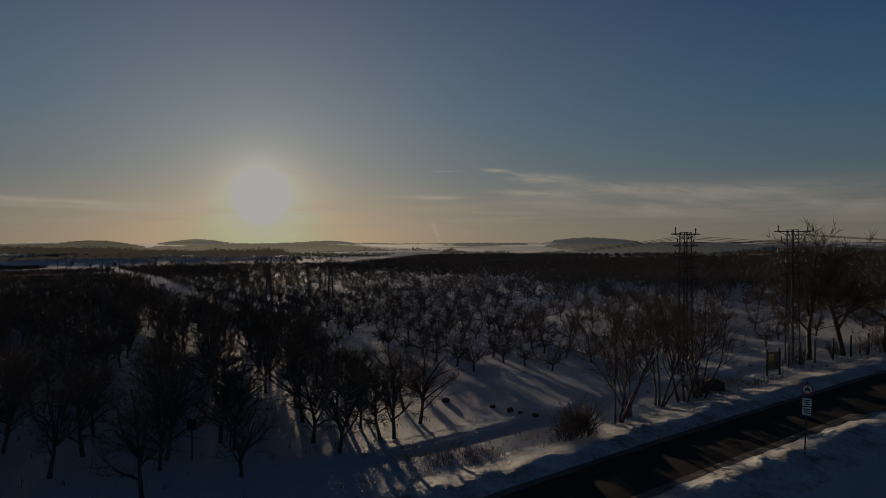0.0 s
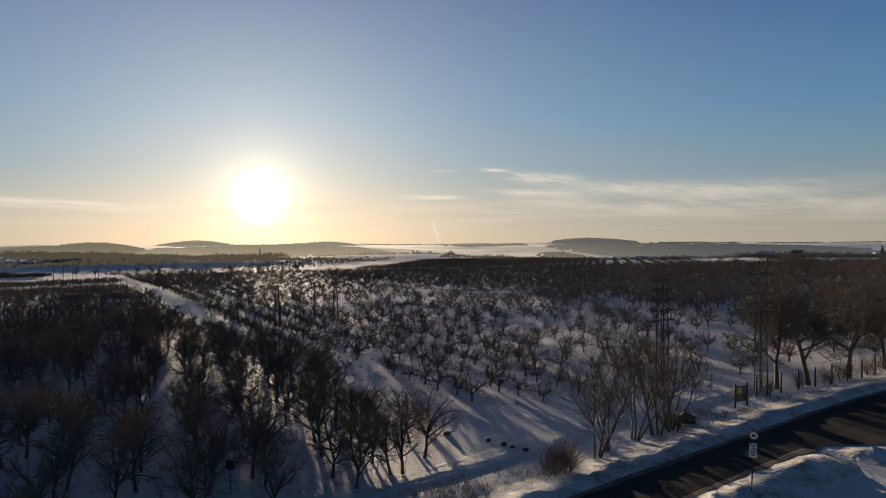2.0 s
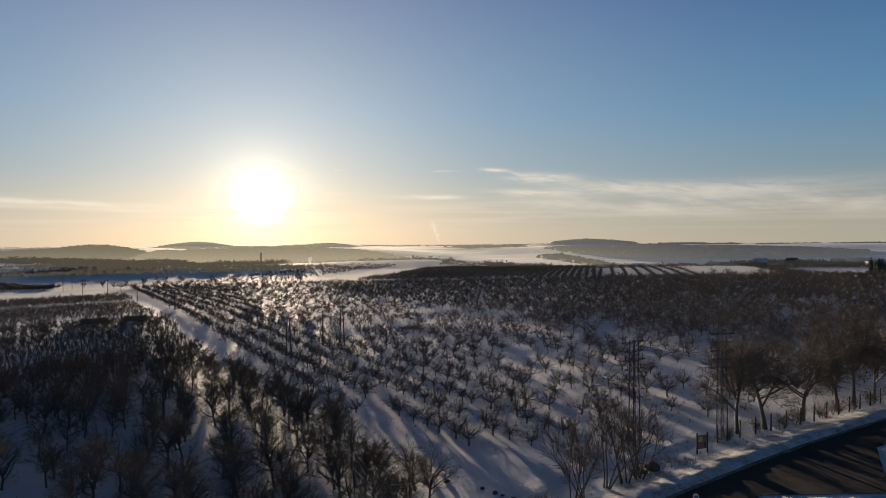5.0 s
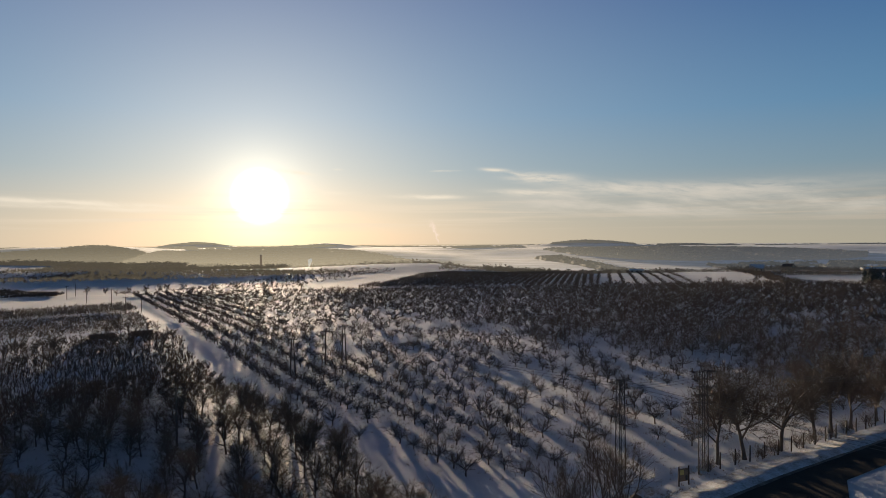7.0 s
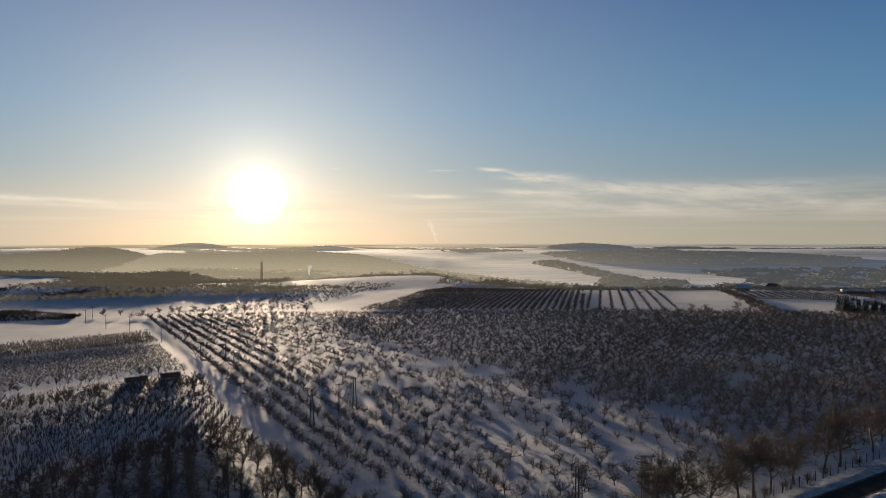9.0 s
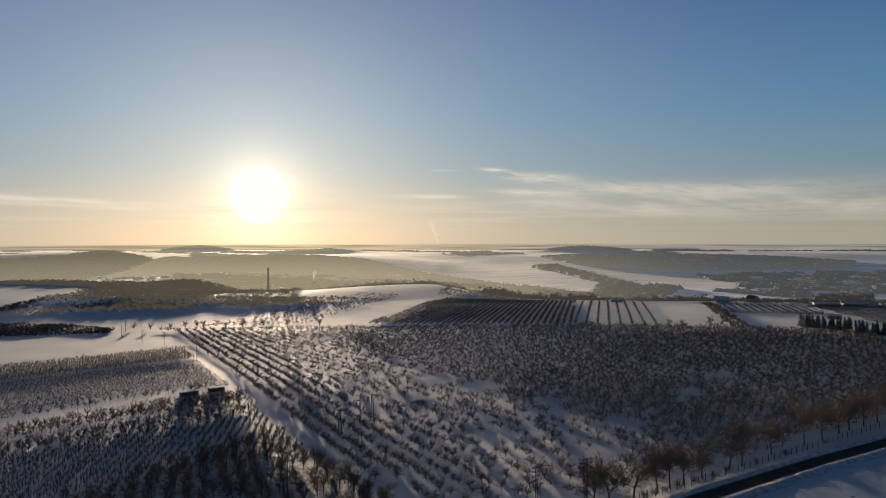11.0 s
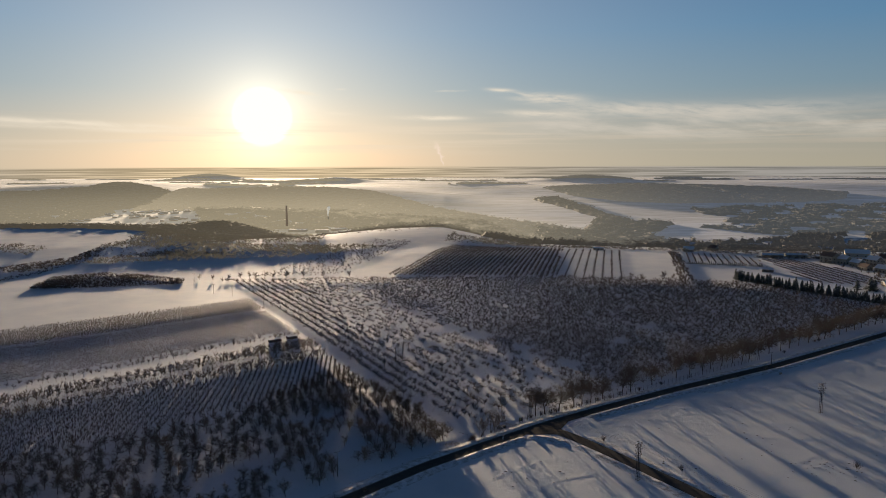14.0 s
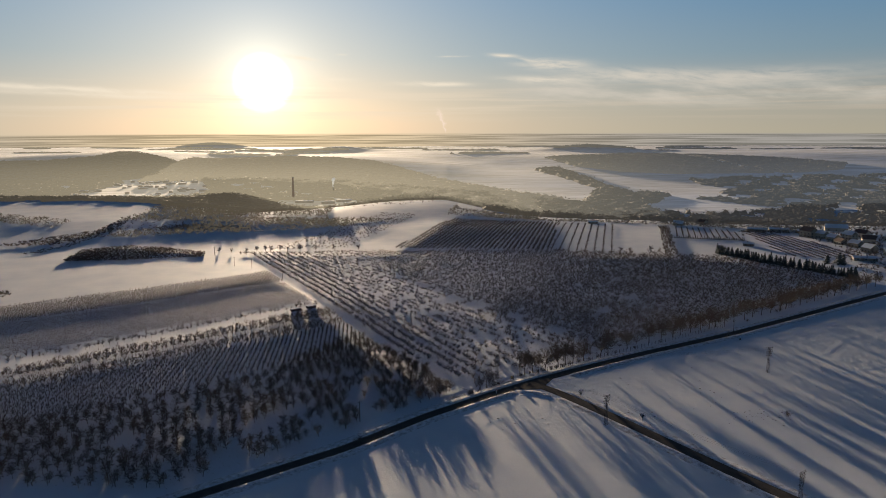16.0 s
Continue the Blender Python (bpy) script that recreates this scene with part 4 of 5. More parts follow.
WOODS = [
    ("copse", [(-350, 366), (-368, 434), (-330, 456), (-239, 416), (-228, 390), (-290, 373)], 2.5, 0.56, "low leafless copse at the white field"),
    ("copse", [(-470, 452), (-455, 480), (-400, 560), (-380, 560), (-410, 458)], 4.5, 0.7, "leafless hedge between snowy fields"),
    ("copse", [(-320, 205), (-312, 236), (-345, 240), (-360, 205)], 3.5, 0.7, "small leafless thicket at a bend of a track"),
    ("woods", [(-420, 625), (-450, 900), (-370, 870), (-240, 660), (-240, 600)], 7.0, 1.3, "dark bare wood on a slope"),
    ("woods", [(-390, 500), (-380, 545), (-230, 560), (-240, 530)], 5.5, 0.8, "bare scrub between sunlit fields"),
    ("woods", [(-240, 575), (-240, 640), (-60, 640), (-130, 590)], 6.5, 0.95, "bare scrub above the valley"),
    ("woods", [(-170, 920), (-120, 1000), (70, 1000), (70, 930), (-40, 905)], 6.5, 1.0, "wooded knoll above the valley"),
    ("woods", [(-190, 770), (-60, 790), (0, 880), (-140, 905)], 13.0, 0.7, "scattered trees on a white slope"),
    ("woods", [(0, 690), (10, 760), (160, 660), (420, 520), (380, 490), (260, 560), (150, 618)], 5.6, 1.0, "dark belt of trees along the valley edge"),
    ("woods", [(300, 560), (560, 460), (640, 520), (380, 640)], 6.0, 0.75, "dark bare trees round the village houses"),
    ("copse", [(-414, 408), (-402, 408), (-388, 458), (-396, 571), (-410, 640), (-424, 640), (-412, 571), (-402, 458)], 4.2, 0.55, "leafless hedgerow between copse and wood"),
    ("copse", [(-372, 540), (-232, 552), (-230, 584), (-352, 578)], 4.6, 0.65, "patch of bare scrub on rough snowy ground"),
    ("copse", [(-400, 495), (-420, 622), (-383, 645), (-241, 600), (-313, 508)], 11.0, 0.6, "thin scattered scrub on rough snowy ground"),
    ("copse", [(298, 240), (318, 292), (345, 312), (420, 305), (420, 275), (335, 228)], 5.0, 0.62, "dark bare scrub at the end of the spruce row"),
    ("copse", [(318, 490), (402, 462), (404, 478), (322, 506)], 3.8, 0.62, "dark bare trees in front of the long sheds"),
    ("woods", [(-330, 660), (-159, 652), (-168, 760), (-330, 800)], 7.0, 1.05, "brown bare wood above the valley"),
    ("woods", [(-330, 560), (-300, 640), (-125, 640), (-110, 575), (-165, 545), (-215, 530), (-250, 540)], 6.0, 0.8, "bare brown wood below the white field"),
    ("woods", [(-640, 640), (-620, 690), (-480, 620), (-470, 560)], 6.0, 0.9, "bare trees along a field edge"),
]
# woods from y 480 on, copses aside, carry painted haze glow
for k, (name, poly, gap, size, label) in enumerate(WOODS):
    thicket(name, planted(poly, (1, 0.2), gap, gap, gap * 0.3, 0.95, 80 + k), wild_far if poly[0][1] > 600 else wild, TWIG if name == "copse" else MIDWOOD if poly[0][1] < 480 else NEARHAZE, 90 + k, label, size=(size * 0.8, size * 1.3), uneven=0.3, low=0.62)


def spruce_mesh(seed, h=7.0):
    """Tiers of drooping needled branches round a trunk."""
    rng = np.random.RandomState(seed)
    segs = [(0, 0, -0.1, 0, 0, h, 0.12, 0.0)]
    verts, faces = [], []
    for k in range(16):
        z = 0.4 + (h - 0.5) * k / 16
        reach = 2.4 * (1 - k / 16) ** 0.85 + 0.2
        for j in range(10):
            a = rng.uniform(0, math.tau)
            r = reach * rng.uniform(0.7, 1.15)
            c, s = math.cos(a), math.sin(a)
            w = 0.16 * r + 0.12
            b = len(verts)
            verts += [(0, 0, z + 0.25), (c * r * 0.6 - s * w, s * r * 0.6 + c * w, z - 0.1), (c * r, s * r, z - 0.35), (c * r * 0.6 + s * w, s * r * 0.6 - c * w, z - 0.1)]
            faces += [(b, b + 1, b + 2), (b, b + 2, b + 3)]
    v, f = prisms(segs, 4)
    return joined([(np.array(verts), np.array(faces)), (v, f)])


def spruce(seed):
    v, f = spruce_mesh(seed)
    return tagged(mesh_object("spruce", v, f, NEEDLE), "dark green spruce in a row at the orchard's edge", "spruce", "spruces in a row")


protos = [spruce(900 + i) for i in range(4)]
rng = np.random.RandomState(5)
line = np.array([(243, 366), (252, 346), (261, 324), (277, 298), (290, 274), (303, 252)], dtype=np.float64)
t = np.concatenate([[0], np.cumsum(np.linalg.norm(np.diff(line, axis=0), axis=1))])
s = np.arange(0, t[-1], 1.35)
places = np.stack([np.interp(s, t, line[:, 0]), np.interp(s, t, line[:, 1])], 1) + rng.normal(size=(len(s), 2)) * 1.3
grown(protos, places, 6, (0.75, 1.35))
hedge_row = np.stack([np.linspace(235, 297, 40), np.linspace(455, 433, 40)], 1)
protos = [spruce(910 + i) for i in range(2)]
grown(protos, hedge_row, 7, (0.35, 0.6))

# ---- far woods and hills: canopies on the backdrop ----
def canopy(name, poly, h, step, mat, seed, label, holes=(), patchy=0.0):
    """Rough-topped cover of treetops over an outline, open in the holes and where it thins out."""
    p = np.array(poly, dtype=np.float64)
    xs, ys = np.arange(p[:, 0].min() - step, p[:, 0].max() + step * 2, step), np.arange(p[:, 1].min() - step, p[:, 1].max() + step * 2, step)
    gx, gy = np.meshgrid(xs, ys)
    r = np.random.RandomState(seed)
    gx, gy = gx + r.uniform(-0.35, 0.35, gx.shape) * step, gy + r.uniform(-0.35, 0.35, gy.shape) * step
    core = inside(poly, gx, gy)
    for hole in holes:
        core &= ~inside(hole, gx, gy)
    if patchy:
        lie = np.sin(gx / 47 + seed) * np.sin(gy / 61 + 2 * seed) + 0.7 * np.sin(gx / 23 - gy / 31) + 0.5 * np.sin(gx / 13 + gy / 17)
        core &= lie + r.normal(size=gx.shape) * 0.25 > patchy
    z = land(gx, gy) + np.where(core, h * r.uniform(0.65, 1.2, gx.shape), -3.0)
    nx = len(xs)
    i = (np.arange(len(ys) - 1)[:, None] * nx + np.arange(nx - 1)[None]).ravel()
    q = np.stack([i, i + 1, i + nx + 1, i + nx], 1)
    q = q[core.ravel()[q].any(1)]
    tufts_each = 4 if step > 11 else 7
    top = np.stack([gx[core], gy[core], z[core] - h * 0.24], 1)
    top = np.repeat(top, tufts_each, axis=0) + r.normal(size=(len(top) * tufts_each, 3)) * (step * 0.32, step * 0.32, h * 0.08)
    clump = top[:, None, :] + r.normal(size=(len(top), 3, 3)) * (step * 0.17, step * 0.17, h * 0.13)
    spiky = (clump.reshape(-1, 3), np.arange(len(top) * 3).reshape(-1, 3))
    cover = (np.stack([gx, gy, z - h * 0.3], 2).reshape(-1, 3), np.concatenate([q[:, :3], q[:, [0, 2, 3]]]))
    return tagged(mesh_object(name, *joined([cover, spiky]), mat), label, "woods", kind="structure")


TOWN = [(-950, 1420), (-1030, 1960), (-800, 1960), (-640, 1600), (-700, 1430)]
WORKS = [(-420, 1180), (-180, 1160), (-150, 1330), (-400, 1390)]
FIELDA = [(-99, 2650), (254, 2141), (292, 1390), (125, 1688), (-27, 1927)]
FIELDB = [(470, 1967), (790, 1776), (752, 1543), (483, 1508), (459, 1710)]
FIELDC = [(548, 1449), (719, 1349), (704, 1153), (563, 1090), (451, 1213)]
TERRACE = [(-400, 880), (-330, 990), (-190, 1010), (-190, 940), (-300, 885)]
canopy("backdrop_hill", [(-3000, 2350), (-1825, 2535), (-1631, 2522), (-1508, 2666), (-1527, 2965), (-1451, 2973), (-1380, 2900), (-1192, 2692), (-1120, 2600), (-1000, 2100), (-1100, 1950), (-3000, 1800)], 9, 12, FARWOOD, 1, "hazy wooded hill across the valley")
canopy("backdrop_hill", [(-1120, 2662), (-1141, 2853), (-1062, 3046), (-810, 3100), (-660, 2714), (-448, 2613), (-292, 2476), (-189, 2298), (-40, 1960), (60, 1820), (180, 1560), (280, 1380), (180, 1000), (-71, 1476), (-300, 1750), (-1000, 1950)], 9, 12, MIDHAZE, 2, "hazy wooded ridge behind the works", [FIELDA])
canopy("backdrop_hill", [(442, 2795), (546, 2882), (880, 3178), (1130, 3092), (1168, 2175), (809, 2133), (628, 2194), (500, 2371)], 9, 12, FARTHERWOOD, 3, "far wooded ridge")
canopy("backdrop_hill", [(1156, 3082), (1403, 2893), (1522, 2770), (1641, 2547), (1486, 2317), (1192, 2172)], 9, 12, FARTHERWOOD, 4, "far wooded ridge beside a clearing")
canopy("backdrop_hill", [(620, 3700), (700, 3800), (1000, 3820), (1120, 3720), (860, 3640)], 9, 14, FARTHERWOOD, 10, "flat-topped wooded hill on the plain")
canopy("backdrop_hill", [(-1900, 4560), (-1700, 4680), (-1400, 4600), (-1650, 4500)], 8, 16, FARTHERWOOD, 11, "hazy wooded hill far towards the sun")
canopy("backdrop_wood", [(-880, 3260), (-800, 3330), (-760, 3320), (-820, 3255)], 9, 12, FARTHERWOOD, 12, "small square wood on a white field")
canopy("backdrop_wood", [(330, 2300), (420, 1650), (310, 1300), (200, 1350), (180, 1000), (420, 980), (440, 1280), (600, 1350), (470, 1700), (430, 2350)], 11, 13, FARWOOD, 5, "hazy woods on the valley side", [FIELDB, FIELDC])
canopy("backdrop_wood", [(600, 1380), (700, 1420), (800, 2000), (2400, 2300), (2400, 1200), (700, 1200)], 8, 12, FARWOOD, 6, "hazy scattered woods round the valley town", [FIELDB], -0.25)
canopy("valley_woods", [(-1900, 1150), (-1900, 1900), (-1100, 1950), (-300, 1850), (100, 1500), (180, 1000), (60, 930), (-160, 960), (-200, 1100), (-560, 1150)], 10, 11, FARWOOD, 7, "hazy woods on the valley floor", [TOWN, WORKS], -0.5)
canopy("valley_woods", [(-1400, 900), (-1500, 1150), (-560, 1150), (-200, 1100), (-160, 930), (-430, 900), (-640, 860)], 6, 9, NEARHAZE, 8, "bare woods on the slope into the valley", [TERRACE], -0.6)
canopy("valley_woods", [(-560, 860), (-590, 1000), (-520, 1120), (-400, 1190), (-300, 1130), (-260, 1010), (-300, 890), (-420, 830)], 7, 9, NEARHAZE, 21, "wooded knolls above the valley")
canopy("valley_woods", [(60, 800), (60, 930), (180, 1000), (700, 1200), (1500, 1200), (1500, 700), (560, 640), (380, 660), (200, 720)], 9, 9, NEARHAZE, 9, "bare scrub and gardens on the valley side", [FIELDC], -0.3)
rng = np.random.RandomState(77)
for k in range(34):
    y = 3150 + 1500 * (k / 34) + rng.uniform(-30, 30)
    x = rng.uniform(-0.75, 0.75) * (y + 240)
    w, d = rng.uniform(90, 420), rng.uniform(25, 70)
    if abs(x - 1500) < 900 and y < 3600:
        continue
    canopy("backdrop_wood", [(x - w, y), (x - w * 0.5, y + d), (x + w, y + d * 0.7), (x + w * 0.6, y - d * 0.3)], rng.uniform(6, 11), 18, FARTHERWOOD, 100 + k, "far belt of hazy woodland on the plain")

# ---- pylons, poles and wires ----
def lattice_pylon(x, y, turn, h=12.0, arms=5, label="grey lattice steel pylon with brown insulators"):
    ob = tagged(new("pylon"), label, "pylon", "lattice pylons")
    half = lambda z: 0.42 - 0.1 * z / h
    for sx, sy in ((1, 1), (1, -1), (-1, 1), (-1, -1)):
        bm = bmesh.new()
        rod(bm, (sx * half(0), sy * half(0), -0.1), (sx * half(h), sy * half(h), h), 0.058, 0.05, 4)
        part("leg", bm, STEEL, ob)
    bm = bmesh.new()
    n = 11
    for k in range(n):
        z0, z1 = h * k / n, h * (k + 1) / n
        for (ax, ay), (bx, by) in (((1, 1), (-1, 1)), ((-1, 1), (-1, -1)), ((-1, -1), (1, -1)), ((1, -1), (1, 1))):
            a, b = half(z0), half(z1)
            p, q = ((ax, ay), (bx, by)) if k % 2 else ((bx, by), (ax, ay))
            rod(bm, (p[0] * a, p[1] * a, z0), (q[0] * b, q[1] * b, z1), 0.026, None, 3)
            rod(bm, (ax * b, ay * b, z1), (bx * b, by * b, z1), 0.022, None, 3)
    part("bracing", bm, STEEL, ob)
    for k in range(arms):
        z = h - 0.15 - k * 0.95
        reach = (1.65, 1.35, 1.65, 1.3, 1.5)[k % 5]
        bm = bmesh.new()
        rod(bm, (-reach, 0.3, z), (reach, 0.3, z), 0.045, None, 4)
        rod(bm, (-reach, -0.3, z), (reach, -0.3, z), 0.045, None, 4)
        for sx in (-1, 1):
            rod(bm, (sx * reach, 0.3, z), (sx * reach, -0.3, z), 0.05, None, 4)
            rod(bm, (sx * reach, 0.0, z), (sx * half(z), 0.0, z - 0.4), 0.03, None, 3)
        arm = part("cross_arm", bm, STEEL, ob)
        for sx in (-1, 1):
            bm = bmesh.new()
            for j in range(4):
                rod(bm, (sx * (reach - 0.15), 0, z + 0.06 + j * 0.11), (sx * (reach - 0.15), 0, z + 0.13 + j * 0.11), 0.085, 0.05, 8)
            rod(bm, (sx * (reach - 0.15), 0, z), (sx * (reach - 0.15), 0, z + 0.55), 0.03, None, 6)
            part("insulator", bm, PORCELAIN, arm)
    for sx in (-1, 1):
        for sy in (-1, 1):
            bm = box(bmesh.new(), sx * 0.42 - 0.2, sx * 0.42 + 0.2, sy * 0.42 - 0.2, sy * 0.42 + 0.2, -0.1, 0.25, 0.03)
            part("footing", bm, CONCRETE, ob)
    ob.matrix_basis = pose(x, y, float(land(x, y)), 0, 0, turn)
    return ob


def utility_pole(x, y, turn, h=8.5, double=False):
    ob = tagged(new("utility_pole"), "concrete utility pole with a steel cross arm", "utility pole", "utility poles")
    for s in ((-0.35, 0.35) if double else (0,)):
        bm = rod(bmesh.new(), (s * 1.6, 0, -0.1), (s * 0.6, 0, h), 0.17, 0.11, 8)
        part("pole", bm, POLEGREY, ob)
    bm = box(bmesh.new(), -1.05, 1.05, -0.06, 0.06, h - 0.35, h - 0.22, 0.01)
    arm = part("cross_arm", bm, STEEL, ob)
    for s in (-0.95, 0.0, 0.95):
        bm = bmesh.new()
        rod(bm, (s, 0, h - 0.22), (s, 0, h + 0.12), 0.03, None, 6)
        for j in range(3):
            rod(bm, (s, 0, h - 0.14 + j * 0.09), (s, 0, h - 0.08 + j * 0.09), 0.075, 0.045, 8)
        part("insulator", bm, PORCELAIN, arm)
    ob.matrix_basis = pose(x, y, float(land(x, y)), 0, 0, turn)
    return ob


def tube(p, r, k=3):
    """A continuous slim tube through the points."""
    ang = np.arange(k) * math.tau / k
    d = np.gradient(p, axis=0)
    u = np.cross(d, [0.0, 0.0, 1.0])
    u /= np.linalg.norm(u, axis=1, keepdims=True)
    w = np.cross(d, u)
    w /= np.linalg.norm(w, axis=1, keepdims=True)
    v = p[:, None] + r * (np.cos(ang)[None, :, None] * u[:, None] + np.sin(ang)[None, :, None] * w[:, None])
    i = np.arange(len(p) - 1)[:, None] * k + np.arange(k)[None]
    j = np.arange(len(p) - 1)[:, None] * k + (np.arange(k)[None] + 1) % k
    return v.reshape(-1, 3), np.stack([i, j, j + k, i + k], 2).reshape(-1, 4)


def wire(a, b, sag, label="thin slack overhead wire between poles"):
    """A hanging line, built as a slim bar in pieces."""
    a, b = np.array(a, float), np.array(b, float)
    a[2] += land(a[0], a[1])
    b[2] += land(b[0], b[1])
    t = np.linspace(0, 1, 15)
    p = a[None] + (b - a)[None] * t[:, None]
    p[:, 2] -= sag * 4 * t * (1 - t)
    v, f = tube(p, 0.018)
    return tagged(mesh_object("overhead_wire", v, f, WIRE), label, "wire", "overhead wires")


PYLONS = [(21.5, 59.4, 38), (32.6, 63.4, 12), (148.5, 65.4, 10), (60, 10.2, 35), (105, -48, 35)]
for x, y, a in PYLONS:
    lattice_pylon(x, y, a)
POLES = [(-30.8, 128.3, 25, 8.0, True), (-26, 142, 25, 8.0, False), (-22.5, 148, 25, 8.5, True), (-36, 77, 20, 8.5, False), (-36, 15, 20, 8.5, False), (-82, 224, 28, 8, False),
         (-91, 222, 28, 7, False), (-129, 278, 28, 8, False), (-134, 274, 28, 7, False), (-169, 334, 28, 8, False), (-187, 344, 28, 8, False), (-214, 374, 28, 8, False), (-224, 402, 28, 8, False), (168, 198, 30, 8, False), (157, 124, 30, 7, False)]
for x, y, a, h, double in POLES:
    utility_pole(x, y, a, h, double)
for off in (-1.3, 0.0, 1.3):
    wire((21.5 + off, 59.4 + off * 0.6, 11.6), (-22.5 + off * 0.8, 148 + off * 0.4, 8.5), 1.6)
    wire((32.6, 63.4 + off, 11.6), (148.5, 65.4 + off, 11.6), 2.2)
    wire((21.5 + off, 59.4, 11.6), (60 + off, 10.2, 11.6), 1.2)
    wire((60 + off, 10.2, 11.6), (105 + off, -48, 11.6), 1.4)
    wire((21.5, 59.4 + off, 11.2), (32.6, 63.4 + off, 11.2), 0.2)
    wire((-30.8 + off * 0.7, 128.3 + off * 0.4, 7.8), (-82 + off * 0.7, 224 + off * 0.4, 7.8), 1.0)
    wire((-82 + off * 0.7, 224 + off * 0.4, 7.8), (-129 + off * 0.7, 278 + off * 0.4, 7.8), 0.8)
    wire((-129 + off * 0.7, 278 + off * 0.4, 7.8), (-169 + off * 0.7, 334 + off * 0.4, 7.8), 0.8)
    wire((-36 + off * 0.7, 77, 8.4), (-36 + off * 0.7, 15, 8.4), 0.8)

# ---- fence, gate board, road sign, stones ----
fence = tagged(new("fence"), "wire fence on dark wooden posts along the road", "fence")
FENCE = [(30, 61), (36, 64.2), (46, 68.8), (56, 75), (66, 81), (80, 89.5), (100, 101.5), (125, 116.5), (160, 137)]
q, d = along(FENCE, 2.6)
post = None
for (x, y) in q:
    if post is None:
        post = part("post", rod(bmesh.new(), (0, 0, -0.1), (0.02, 0, 2.0), 0.09, 0.075, 6), DARKPOST, fence)
    else:
        o = post.copy()
        scene.collection.objects.link(o)
        post2 = o
        post2.location = (x, y, float(land(x, y)))
        continue
    post.location = (x, y, float(land(x, y)))
for z in (0.45, 0.9, 1.35, 1.65):
    v, f = tube(np.column_stack([q, land(q[:, 0], q[:, 1]) + z]), 0.008)
    mesh_object("strand", v, f, FENCEWIRE, fence)

board = tagged(new("notice_board"), "weathered notice board on dark posts at the orchard gate", "notice board")
for x in (-0.7, 0.7):
    part("post", rod(bmesh.new(), (x, 0, -0.1), (x, 0, 2.2), 0.09, 0.08, 8), DARKPOST, board)
part("panel", box(bmesh.new(), -0.62, 0.62, -0.03, 0.03, 0.5, 1.95, 0.01), WOOD, board, "brown weathered panel")
part("sheet", box(bmesh.new(), -0.55, 0.0, -0.045, -0.034, 1.25, 1.8), YELLOW, board, "yellowed sheet")
part("plate", box(bmesh.new(), 0.2, 0.5, -0.045, -0.034, 0.6, 1.2), BLACK, board, "dark plate")
board.matrix_basis = pose(28.4, 58.4, float(land(28.4, 58.4)), 0, 0, 22)


def road_sign(x, y, turn):
    ob = tagged(new("road_sign"), "round prohibition sign over two text plates on a grey post", "road sign")
    part("post", rod(bmesh.new(), (0, 0, -0.1), (0, 0, 4.1), 0.035, 0.035, 10), STEEL, ob)
    disc = part("disc", rod(bmesh.new(), (0, -0.045, 3.72), (0, -0.06, 3.72), 0.27, None, 32), RED, ob, "red rimmed disc")
    part("face", rod(bmesh.new(), (0, -0.06, 3.72), (0, -0.066, 3.72), 0.21, None, 32), WHITE, disc, "white face")
    bm = box(bmesh.new(), -0.12, 0.12, -0.072, -0.066, 3.67, 3.76)
    box(bm, -0.06, 0.07, -0.072, -0.066, 3.76, 3.81)
    rod(bm, (-0.07, -0.066, 3.65), (-0.07, -0.073, 3.65), 0.035, None, 12)
    rod(bm, (0.07, -0.066, 3.65), (0.07, -0.073, 3.65), 0.035, None, 12)
    part("vehicle_mark", bm, BLACK, disc, "black vehicle mark")
    for z0, z1 in ((2.85, 3.25), (2.38, 2.8)):
        plate = part("plate", box(bmesh.new(), -0.21, 0.21, -0.06, -0.045, z0, z1, 0.004), WHITE, ob, "white text plate")
        bm = bmesh.new()
        for j in range(3):
            z = z1 - 0.1 - j * 0.1
            box(bm, -0.16 + 0.03 * j, 0.16 - 0.04 * (j % 2), -0.065, -0.06, z - 0.025, z + 0.025)
        part("text_bars", bm, BLACK, plate)
    ob.matrix_basis = pose(x, y, float(land(x, y)), 0, 2, turn)
    return ob


road_sign(19.6, 37.4, -25)


def boulder(x, y, r, seed, label, mat=CONCRETE):
    rng = np.random.RandomState(seed)
    bm = bmesh.new()
    bmesh.ops.create_icosphere(bm, subdivisions=2, radius=r)
    for v in bm.verts:
        v.co *= rng.uniform(0.8, 1.15)
        v.co.z = v.co.z * 0.75 + r * 0.4
    ob = tagged(part("boulder", bm, mat), label, "boulder")
    ob.location = (x, y, float(land(x, y)))
    return ob


